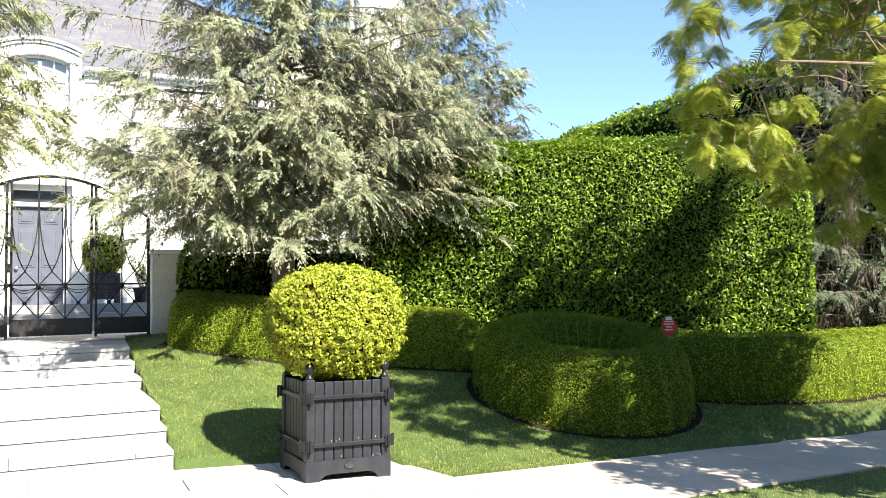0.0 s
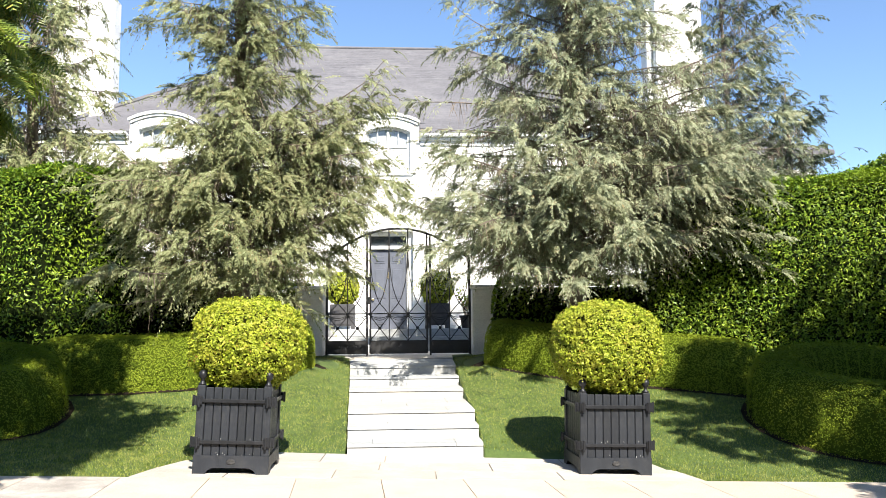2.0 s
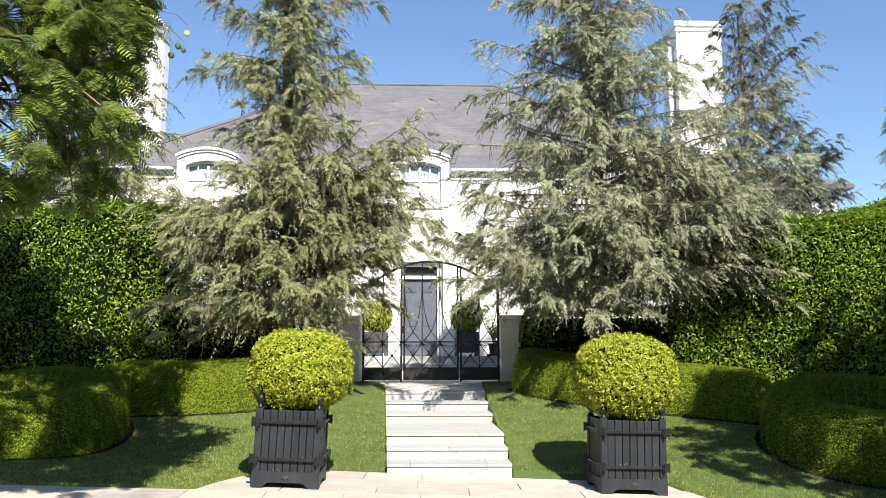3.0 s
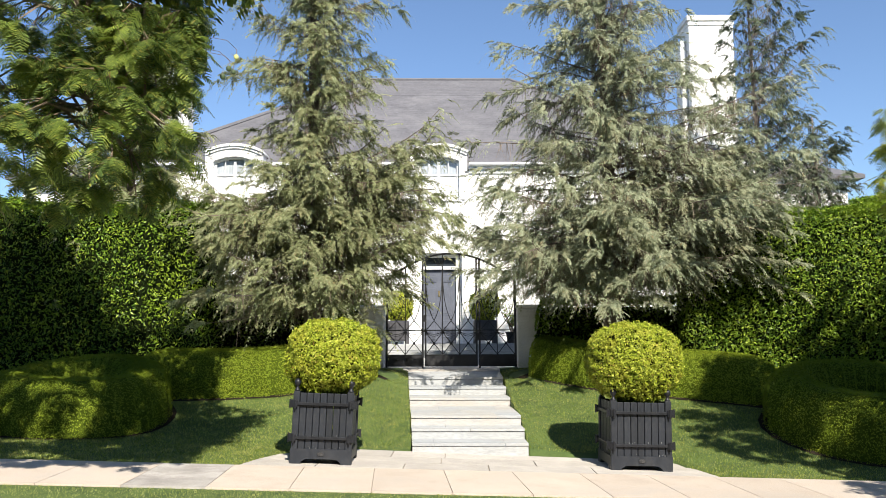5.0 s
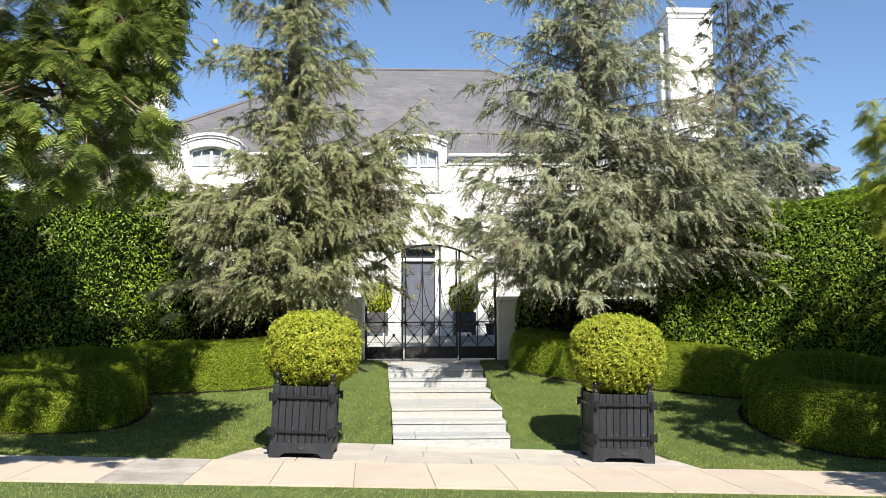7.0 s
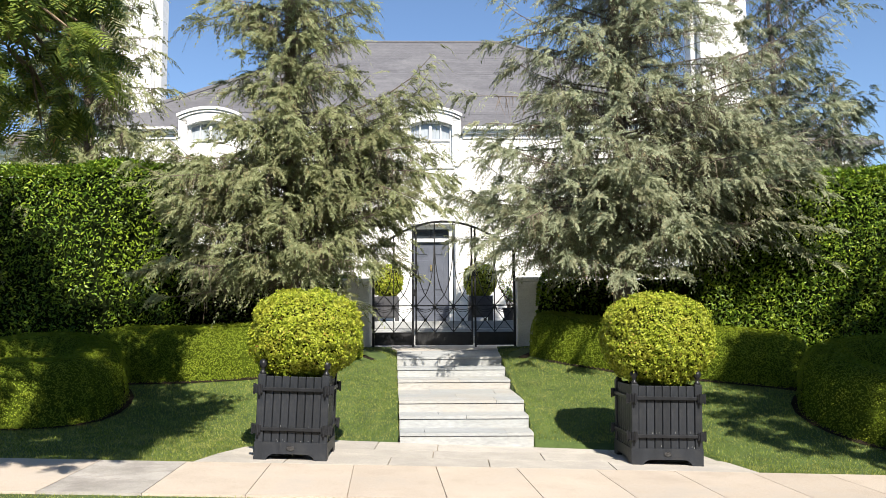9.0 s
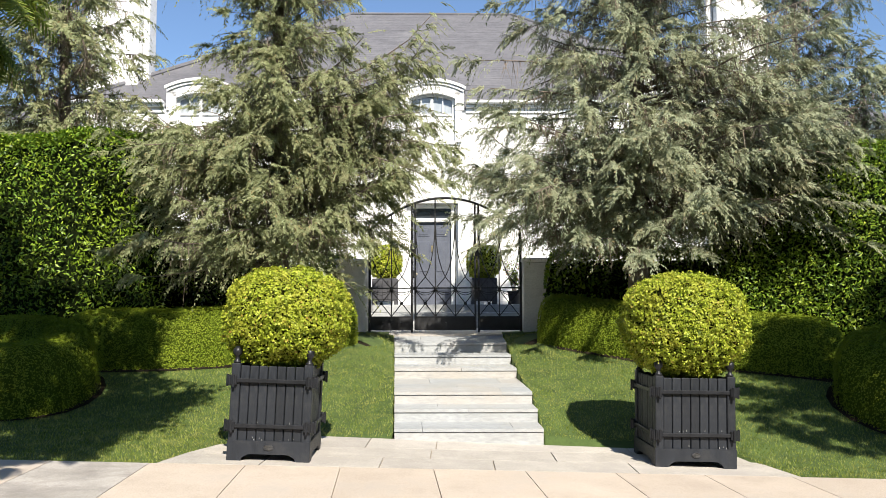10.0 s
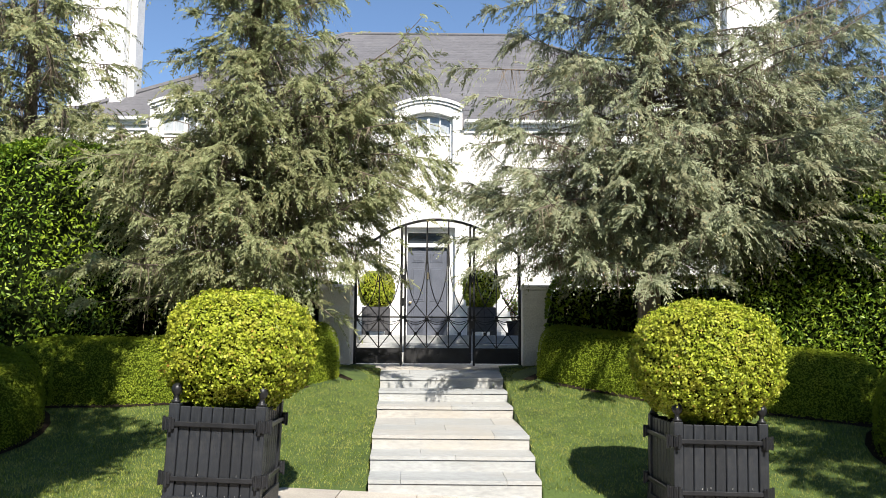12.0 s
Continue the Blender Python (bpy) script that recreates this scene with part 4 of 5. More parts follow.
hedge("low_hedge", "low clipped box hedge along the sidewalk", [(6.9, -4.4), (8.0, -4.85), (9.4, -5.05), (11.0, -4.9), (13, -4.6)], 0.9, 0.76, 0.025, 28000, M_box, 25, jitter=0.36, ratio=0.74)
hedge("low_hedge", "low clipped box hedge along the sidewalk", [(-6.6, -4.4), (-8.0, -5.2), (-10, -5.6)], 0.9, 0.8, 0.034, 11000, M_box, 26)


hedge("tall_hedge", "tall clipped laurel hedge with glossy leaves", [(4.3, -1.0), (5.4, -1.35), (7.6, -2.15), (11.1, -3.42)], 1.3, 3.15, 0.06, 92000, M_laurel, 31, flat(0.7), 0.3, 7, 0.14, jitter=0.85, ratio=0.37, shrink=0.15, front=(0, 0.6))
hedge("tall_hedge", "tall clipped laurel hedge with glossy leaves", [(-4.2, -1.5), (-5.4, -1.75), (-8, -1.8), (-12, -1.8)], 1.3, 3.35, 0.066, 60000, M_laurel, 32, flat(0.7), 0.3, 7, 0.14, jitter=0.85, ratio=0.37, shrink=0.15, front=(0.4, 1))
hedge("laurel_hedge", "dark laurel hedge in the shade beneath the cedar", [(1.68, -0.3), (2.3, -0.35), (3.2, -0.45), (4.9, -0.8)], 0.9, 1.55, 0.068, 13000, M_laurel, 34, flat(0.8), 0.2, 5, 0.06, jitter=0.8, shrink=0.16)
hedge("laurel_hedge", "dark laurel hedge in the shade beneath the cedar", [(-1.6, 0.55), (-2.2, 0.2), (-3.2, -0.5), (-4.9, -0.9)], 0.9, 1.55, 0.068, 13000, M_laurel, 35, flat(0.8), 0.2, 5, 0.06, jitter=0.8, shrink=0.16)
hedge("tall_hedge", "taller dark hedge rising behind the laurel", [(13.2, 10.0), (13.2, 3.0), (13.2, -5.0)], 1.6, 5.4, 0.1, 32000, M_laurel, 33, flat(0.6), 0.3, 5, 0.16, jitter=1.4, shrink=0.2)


# ---- trees ----
def shoots(P, D, N, L, wide, rng):
    """Thin drooping needle shoots that lie in the plane of their fan, each one tapered strip."""
    n = len(P)
    up = np.array([0, 0, 1.0])
    E = unit(np.cross(D, N + rng.normal(0, 0.16, (n, 3)))) * (wide * rng.uniform(0.7, 1.3, (n, 1)))
    L = L[:, None]
    sag = rng.uniform(0.05, 0.35, (n, 1)) * L * up
    mid, end = P + D * L * 0.42 - sag * 0.2, P + D * L * 1.1 - sag
    V = np.stack([P, mid - E * 1.2, mid + E * 1.2, end], 1).reshape(-1, 3)
    F = np.array([(0, 2, 1), (1, 2, 3)])
    return V, (F[None] + (np.arange(n) * 4)[:, None, None]).reshape(-1, 3)


def conifer(name, label, at, height, reach, branches, dense, material, seed, z_first=1.2, droop=0.3, keep=None, up_range=(0.0, 0.5), spray=1.0, arms=(), tuft=0.0078, twigs=1.6, even=1.25, girth=0.16):
    """A cedar: tapered trunk, limbs that arch, flat branchlets along them set with short bottle-brush shoots, dead twigs inside."""
    th = thing(name, label, "tree", at)
    rng = np.random.default_rng(seed)
    tr = tube(bmesh.new(), [(0.05 * math.sin(5 * t), 0.04 * math.cos(4 * t), -0.1 + height * t) for t in np.linspace(0, 1, 14)],
              [girth * (1 - t) ** 0.8 + 0.012 for t in np.linspace(0, 1, 14)], 9)
    part("trunk", tr, M_bark, th, "rough grey-brown trunk", smooth=True)
    up3 = np.array([0, 0, 1.0])
    per = 26
    P_all, D_all, N_all, L_all, dead = [], [], [], [], []
    heavy = [(a0, a1, z0, z1, l0, l1) for n, a0, a1, z0, z1, l0, l1 in arms for _ in range(n)]
    for i in range(branches + len(heavy)):
        f = (i + rng.uniform(0, 1)) / branches
        z0 = z_first + (height - z_first) * f ** even
        az = i * 2.39996 + rng.normal(0, 0.3)
        arm = heavy[i - branches] if i >= branches else None
        if arm:
            az, z0 = radians(rng.uniform(arm[0], arm[1])), rng.uniform(arm[2], arm[3])
            f = (z0 - z_first) / (height - z_first)
        elif keep and not keep(z0, az, rng.uniform()):
            continue
        out = np.array([math.cos(az), math.sin(az), 0.0])
        side = np.array([-out[1], out[0], 0.0])
        L = rng.uniform(arm[4], arm[5]) if arm else reach(z0, az) * rng.uniform(0.6, 1.1)
        if L < 0.12:
            continue
        base = np.array([0, 0, z0])
        up = rng.uniform(*up_range) + 0.3 * max(0.0, f - 0.4)
        dr = droop * rng.uniform(0.5, 1.5)
        sway = rng.normal(0, 0.22)
        tip = rng.uniform(0.1, 0.4) if rng.uniform() < 0.45 else 0.0

        def spot(s):
            s = np.asarray(s, float)[..., None]
            return base + out * L * s + side * L * (sway * s ** 2 + 0.04 * np.sin(7 * s + i)) + up3 * L * (up * s - dr * s ** 2.2 + tip * s ** 4)
        part("limb", tube(bmesh.new(), [spot(s) for s in np.linspace(0, 0.95, 8)], [0.004 + 0.018 * L / 2.5 * (1 - s) for s in np.linspace(0, 1, 8)], 5), M_bark, th)
        # dead twigs hang from the inner part of the limb
        for q in spot(rng.uniform(0.04, 0.75, int(24 * L * twigs))):
            dead.append((q, rng.normal(0, 0.3, 3) - up3 * 0.9, rng.uniform(0.15, 0.5)))
        k = max(5, int((1.25 * dense * L + 4) * rng.uniform(0.75, 1.25) * (0.62 if math.sin(az) > 0.45 else 1.0)))
        nodes = rng.uniform(0.14, 1.0, 3 + int(L * 3.2))
        s = np.clip(rng.choice(nodes, k) + rng.normal(0, 0.035, k), 0.12, 1.0)
        s[:2] = (0.9, 1.0)
        sg = rng.choice([-1.0, 1.0], k)
        lb = spray * (0.27 + 0.38 * (1 - s) * min(L, 2.2) / 2.2) * rng.uniform(0.6, 1.3, k)
        ahead = rng.uniform(0.35, 1.0, (k, 1))
        ahead[:2] = 2.0
        d2 = unit(out * ahead + side * (sg * rng.uniform(0.3, 1.0, k))[:, None] + up3 * rng.normal(0.1, 0.3, (k, 1)))
        hang = rng.uniform(0.15, 1.1, (k, 1))
        root = spot(s)
        e2 = unit(np.cross(d2, up3 * 0.75 + out * 0.25 + np.array([0.1, -0.35, 0]) + rng.normal(0, 0.5, (k, 3))))
        u = np.clip(np.tile((np.arange(per) + 0.6) / per, (k, 1)) + rng.normal(0, 0.02, (k, per)), 0, 1)
        pos = root[:, None] + d2[:, None] * (lb[:, None] * u)[..., None] - up3 * (lb[:, None] * hang * u ** 2)[..., None]
        axis = unit(d2[:, None] - up3 * (2 * hang * u)[..., None])
        alt = np.where(np.arange(per) % 2 == 0, 1.0, -1.0)[None, :, None] * np.where(np.arange(per) == per - 1, 0.15, 1.0)[None, :, None]
        l3 = (0.024 + 0.048 * (1 - u) ** 0.6) * rng.uniform(0.5, 1.4, u.shape) * spray
        d3 = unit(axis * 0.85 + e2[:, None] * alt * 0.75 - up3 * rng.uniform(-0.05, 0.2, (k, 1, 1)) + rng.normal(0, 0.2, axis.shape))
        P_all.append(pos.reshape(-1, 3))
        D_all.append(d3.reshape(-1, 3))
        N_all.append(np.cross(e2[:, None], axis).reshape(-1, 3))
        L_all.append(l3.ravel())
    V, F = shoots(np.concatenate(P_all), np.concatenate(D_all), np.concatenate(N_all), np.concatenate(L_all), tuft, rng)
    part("crown", raw_mesh("crown", V, F, material), material, th, "drooping feathery needle sprays")
    Q, DD, LL = np.array([d[0] for d in dead]), unit(np.array([d[1] for d in dead])), np.array([d[2] for d in dead])[:, None] * spray
    fs = unit(np.cross(DD, rng.normal(0, 1, DD.shape))) * 0.006
    W = np.stack([Q - fs, Q + fs, Q + DD * LL], 1).reshape(-1, 3)
    tagged(part("twig_growth", raw_mesh("twig_growth", W, np.arange(len(W)).reshape(-1, 3), M_dead), M_dead, th, "brown dead twigs hanging inside the crown"), kind="stuff")
    return th


def sided(z, az, zs, left, right):
    w = min(1.0, max(0.0, (math.cos(az) + 0.55) / 1.2))
    a, b = float(np.interp(z, zs, left)), float(np.interp(z, zs, right))
    r = a * (1 - w) + b * w
    return r * (1 - (0.36 if math.sin(az) < 0 else 0.2) * abs(math.sin(az)))


def reach_right(z, az):
    return sided(z, az, [0.5, 1.4, 2.6, 3.6, 4.2, 4.6, 5.6, 6.6, 7.6, 8.6], [1.3, 1.7, 2.45, 2.5, 2.35, 2.1, 2.0, 1.7, 1.0, 0.1], [3.1, 3.4, 3.3, 3.4, 3.3, 2.8, 2.2, 1.7, 1.2, 0.1])


def keep_right(z, az, p):
    if 3.2 < z < 4.1 and abs(math.cos(az)) < 0.75:
        return p > 0.75
    return p > 0.1


def reach_left(z, az):
    return sided(z, az, [0.5, 1.2, 2.0, 2.8, 3.4, 4.1, 4.7, 5.6, 6.6, 7.8, 9.0], [2.1, 2.3, 2.4, 2.2, 1.7, 1.1, 1.3, 1.9, 1.5, 1.1, 0.1], [1.15, 1.5, 1.75, 2.4, 2.65, 1.9, 1.45, 1.45, 1.5, 1.1, 0.1])


def keep_left(z, az, p):
    if z < 2.2 and math.cos(az) > 0.2:
        return p > 0.35
    if 2.6 < z < 4.2 and math.cos(az) > 0.1:
        return p > 0.55
    return p > (0.45 if z > 4.6 and math.cos(az) < -0.3 else 0.1)


def reach_back(z, az):
    return float(np.interp(z, [0, 4, 7, 10], [2.1, 1.8, 1.1, 0.1])) * (1 + 0.25 * math.sin(3 * az + z))


def reach_wall(z, az):
    return sided(z, az, [0, 4, 6, 7.5, 8.6, 9.6], [1.4, 1.2, 1.0, 0.8, 0.6, 0.1], [2.4, 2.4, 2.1, 1.7, 1.1, 0.1])


def reach_small(z, az):
    return sided(z, az, [0, 3.5, 5.0, 6.3], [1.4, 1.1, 0.7, 0.1], [1.4, 1.1, 0.7, 0.1])


conifer("cedar_tree", "large weeping grey-green cedar over the hedge beside the gate", (2.85, -2.0, 0.8), 8.7, reach_right, 265, 17.5, M_cedar, 41, 1.5, 0.3, keep_right, (0.0, 0.55),
        arms=((34, -35, 18, 1.5, 3.9, 2.3, 3.4), (22, 150, 215, 1.8, 2.9, 2.0, 2.75), (30, -140, -35, 1.3, 3.4, 0.9, 1.8), (22, -130, -50, 3.8, 7.6, 0.6, 1.3)), twigs=1.1)
conifer("cedar_tree", "slender weeping olive-green cedar over the hedge beside the gate", (-2.45, -2.1, 0.8), 9.0, reach_left, 270, 18.5, M_cedar_warm, 42, 1.3, 0.3, keep_left, (0.0, 0.65),
        arms=((28, -30, 25, 2.3, 3.7, 1.7, 2.8), (34, 140, 225, 1.2, 2.9, 1.4, 2.4), (26, -45, 30, 1.5, 2.9, 1.3, 2.1), (20, -135, -45, 1.3, 3.0, 0.8, 1.5), (30, -140, -40, 3.0, 7.6, 0.5, 1.2)), even=0.95, twigs=0.9)
conifer("cedar_tree", "dark blue-green cedar against the house", (7.65, 3.4, 0.8), 9.8, reach_wall, 135, 12.0, M_cedar_dark, 43, 2.0, 0.1, None, (0.35, 0.95), 1.1, tuft=0.0105, girth=0.09)
conifer("cedar_tree", "small dark blue-green cedar beside the house wing", (9.0, 3.2, 0.8), 6.4, reach_small, 75, 11.0, M_cedar_dark, 46, 2.0, 0.1, None, (0.3, 0.9), 1.1, tuft=0.0105, girth=0.09)
conifer("cedar_tree", "dark blue-green cedar beyond the end of the laurel hedge", (12.2, -3.5, 0.2), 6.0, reach_back, 80, 6.5, M_cedar_dark, 45, 0.6, 0.2, None, (0.0, 0.4), 1.2, tuft=0.0105)
conifer("cedar_tree", "olive-green cedar standing behind the laurel hedge", (-6.6, -0.2, 0.8), 7.8, reach_back, 165, 11.0, M_cedar_warm, 44, 1.5, 0.3, None, (0.1, 0.5), 1.15, tuft=0.0115)


def feather_tree(name, label, trunk_path, limbs_at, clusters, fronds, seed, leaf=None, size=1.0, limb_r=1.0, spurs=34, fill=1.0):
    """A street tree with feathery double-pinnate leaves hanging from thin limbs."""
    th = thing(name, label, "tree")
    rng = np.random.default_rng(seed)
    n = len(trunk_path)
    part("trunk", tube(bmesh.new(), trunk_path, [0.17 - 0.1 * k / (n - 1) for k in range(n)], 10), M_bark, th, "grey-brown trunk", smooth=True)
    bm = bmesh.new()
    for a, b in limbs_at:
        a, b = Vector(a), Vector(b)
        sway, lift = Vector(rng.normal(0, 0.1, 3)), Vector((0, 0, 0.3))
        line = [a.lerp(b, t) + lift * math.sin(math.pi * t) * 0.8 + sway * math.sin(2 * math.pi * t) + sway.yxz * 0.5 * math.sin(5 * t) * t for t in np.linspace(0, 1, 10)]
        part("limb", tube(bmesh.new(), line, [limb_r * (0.06 - 0.048 * t) for t in np.linspace(0, 1, 10)], 6), M_twig, th)
    for _ in range(spurs):
        a, b = limbs_at[int(rng.integers(0, min(4, len(limbs_at))))]
        a = Vector(a).lerp(Vector(b), rng.uniform(0.2, 0.8))
        run, bend = Vector(rng.normal(0, 0.42, 3)), Vector(rng.normal(0, 0.09, 3))
        line = [a + run * t + bend * math.sin(3.6 * t) + bend.zxy * math.sin(7 * t) * 0.4 for t in np.linspace(0, 1, 9)]
        part("branch", tube(bmesh.new(), line, [limb_r * (0.016 - 0.013 * t) for t in np.linspace(0, 1, 9)], 5), M_twig, th)
    P, A, C = [], [], []
    # Coarse clusters are unseen crown, put in only for the shade they cast.
    for cx, cy, cz, rx, ry, rz, k, *coarse in clusters:
        k = int(k * (340 if coarse else fronds))
        nodes = max(5, k // 20)
        c = np.array([cx, cy, cz])
        d = unit(rng.normal(0, 1, (nodes, 3))) * rng.uniform(0.2, 1, (nodes, 1)) ** 0.45
        node = c + d * np.array([rx, ry, rz])
        pick = rng.integers(0, nodes, k)
        h = d[pick] * 0.5 + rng.normal(0, 0.6, (k, 3))
        h[:, 2] = h[:, 2] * 0.6 - (0.45 if coarse else 0.75)
        A.append(unit(h))
        P.append(node[pick] + A[-1] * rng.uniform(0.0, 0.12, (k, 1)))
        C.append(np.full(k, bool(coarse)))
        for p in node:
            q = c + (p - c) * 0.2 + rng.normal(0, 0.08, 3)
            tube(bm, [q, (p + q) / 2 + np.array([0, 0, 0.08]), p], [limb_r * 0.015, limb_r * 0.011, limb_r * 0.005], 4)
            if rng.uniform() < 0.4:
                tube(bm, [p, p + rng.normal(0, 0.12, 3) - np.array([0, 0, 0.1])], [0.004, 0.002], 3)
    tagged(part("twig_growth", bm, M_twig, th, "thin brown twigs"), kind="stuff")
    P_all, A_all, C_all = np.concatenate(P), np.concatenate(A), np.concatenate(C)
    leaf = leaf or M_jac
    up = np.array([0, 0, 1.0])
    out = []
    for wide, pairs in ((False, 9), (True, 5)):
        P, A = P_all[C_all == wide], A_all[C_all == wide]
        k = len(P)
        S = unit(np.cross(A, up + rng.normal(0, 0.3, (k, 3))))
        L = rng.uniform(0.22, 0.38, k) * (1.6 if wide else size)
        for j in range(pairs):
            f = (j + 1) / pairs
            o = P + A * (L * f)[:, None] - up * (0.22 * L * f * f)[:, None]
            wl = L * 0.33 * math.sin(math.pi * (0.12 + 0.83 * f)) + 0.012
            for sg in (-1, 1):
                t = unit(S * sg + A * 0.28 - up * 0.18 + rng.normal(0, 0.07, (k, 3)))
                w = A * (L * (0.09 if wide else 0.056 * fill))[:, None]
                e = o + t * wl[:, None]
                if wide:
                    m = o + t * (wl * 0.6)[:, None]
                    out.append(np.stack([o, m - w, e, o, e, m + w], 1))
                else:
                    e = e - up * (0.15 * wl)[:, None]
                    out.append(np.stack([o - w * 0.7, e - w * 0.45, e + w * 0.45, o - w * 0.7, e + w * 0.45, o + w * 0.7], 1))
    V = np.concatenate([o.reshape(-1, 3) for o in out])
    part("crown", raw_mesh("crown", V, np.arange(len(V)).reshape(-1, 3), leaf), leaf, th, "feathery bright green hanging leaves")
    return th


# Clusters with a trailing 1 hang out of view, added to shade hedges and paving.
left_street_tree = feather_tree("street_tree", "street tree with feathery bright green leaves hanging over the sidewalk",
             [(-6.2, -9.9, 0.1), (-6.1, -9.9, 1.4), (-5.8, -9.9, 2.6), (-5.3, -9.9, 3.8), (-4.8, -9.9, 5.0)],
             [((-5.6, -9.9, 3.2), (-2.4, -9.6, 3.5)), ((-5.3, -9.9, 3.9), (-3.0, -10.6, 4.4)), ((-5.0, -9.9, 4.4), (-2.4, -9.4, 5.4)), ((-5.8, -9.9, 2.8), (-4.0, -9.0, 3.1)), ((-4.9, -9.9, 4.8), (-6, -8.6, 6)), ((-4.9, -9.9, 4.8), (-4, -11.4, 6)), ((-4.8, -9.9, 5.0), (-3.2, -8.5, 5.9)), ((-4.8, -9.9, 5.0), (-5.2, -8.8, 7.2)), ((-5.0, -9.9, 4.4), (-7.2, -9.0, 6.4)), ((-4.8, -9.9, 5.0), (-2.1, -9.7, 5.3)), ((-5.2, -8.8, 7.2), (-5.6, -8.6, 8.6)), ((-7.2, -9.0, 6.4), (-7.8, -8.6, 8.0))],
             [(-2.75, -9.7, 3.35, 0.75, 0.7, 0.75, 1.0), (-3.6, -9.6, 3.3, 0.9, 0.8, 0.8, 0.75), (-2.9, -9.8, 4.3, 0.9, 0.8, 0.7, 1.0), (-4.4, -9.8, 3.9, 1.0, 0.9, 1.0, 0.7), (-3.6, -9.9, 5.3, 1.4, 1.2, 0.8, 0.4), (-4.6, -9.4, 6.2, 1.8, 1.5, 0.9, 0.45, 1), (-5.6, -9.0, 4.6, 1.2, 1.2, 1.0, 1.2), (-3.4, -8.6, 6.4, 1.5, 1.2, 0.8, 0.6, 1), (-6.0, -8.7, 7.2, 2.2, 1.6, 0.9, 3.0, 1), (-6.3, -8.6, 8.5, 2.0, 1.5, 1.1, 2.6, 1), (-8.6, -8.6, 8.0, 1.9, 1.4, 1.3, 2.2, 1), (-2.45, -9.7, 3.95, 0.5, 0.5, 0.55, 0.7), (-2.5, -9.7, 5.25, 0.9, 0.7, 0.45, 0.9, 1), (-2.2, -9.0, 5.9, 0.8, 0.6, 0.5, 0.45, 1), (-3.0, -8.5, 6.6, 0.8, 0.7, 0.5, 0.38, 1), (-7.2, -8.9, 6.4, 1.6, 1.4, 1.0, 2.4, 1)],
             1000, 51, None, 0.52)
feather_tree("street_tree", "street tree with feathery yellow-green leaves and bare twigs over the sidewalk",
             [(8.6, -9.3, -0.3), (8.5, -9.3, 1.2), (8.1, -9.2, 2.4), (7.5, -9.1, 3.6), (7.0, -9.0, 4.8)],
             [((8.1, -9.2, 2.4), (5.0, -8.5, 3.1)), ((7.8, -9.1, 3.0), (4.7, -8.3, 3.9)), ((7.5, -9.1, 3.6), (5.4, -8.0, 4.6)), ((7.3, -9, 4.2), (8.5, -7.4, 5)), ((7.0, -9.0, 4.8), (8.6, -7.4, 5.8)), ((8.1, -9.2, 2.4), (9.7, -11, 4.2)), ((8.1, -9.2, 2.4), (8.0, -9.9, 4.2)), ((7.3, -9.05, 4.2), (9.9, -8.4, 6.8))],
             [(5.0, -7.9, 2.65, 0.4, 0.35, 0.22, 0.25), (4.95, -7.9, 3.5, 0.4, 0.4, 0.3, 0.25), (5.6, -8.0, 2.6, 0.5, 0.5, 0.3, 0.37), (6.2, -8.0, 2.3, 0.6, 0.5, 0.35, 0.5), (4.95, -8.2, 3.0, 0.55, 0.5, 0.4, 0.31), (5.15, -8.3, 3.75, 0.65, 0.6, 0.4, 0.37), (5.8, -8.4, 3.4, 0.8, 0.8, 0.9, 0.68), (6.6, -8.5, 3.0, 0.9, 0.8, 0.9, 0.74), (5.9, -8.2, 4.4, 1.0, 0.9, 0.6, 0.56), (7.0, -10.6, 3.5, 1.2, 0.9, 0.6, 1.3, 1), (8.1, -8.9, 4.6, 1.2, 1.0, 0.8, 2.8, 1), (7.9, -9.8, 4.3, 1.2, 0.6, 0.5, 1.1, 1), (8.8, -10.8, 4.0, 1.4, 1.0, 0.8, 1.4, 1), (7.2, -8.6, 4.2, 1.2, 1.1, 1.1, 0.87), (6.6, -8.2, 5.4, 1.5, 1.3, 0.8, 0.9, 1), (8.8, -8.6, 5.0, 1.7, 1.5, 1.2, 1.8, 1), (8.7, -7.2, 5.5, 1.3, 1.4, 0.7, 1.0, 1), (9.7, -11.2, 4.2, 1.8, 1.0, 0.8, 1.3, 1), (7.3, -8.9, 5.7, 1.5, 1.2, 0.8, 1.8, 1), (9.95, -8.2, 6.7, 1.0, 0.9, 0.8, 0.5, 1), (6.9, -8.4, 2.6, 0.9, 0.7, 0.45, 0.56), (7.7, -8.6, 2.4, 0.9, 0.8, 0.6, 0.62)],
             800, 52, M_jac_pale, 0.42, 0.55, 90, 0.9)

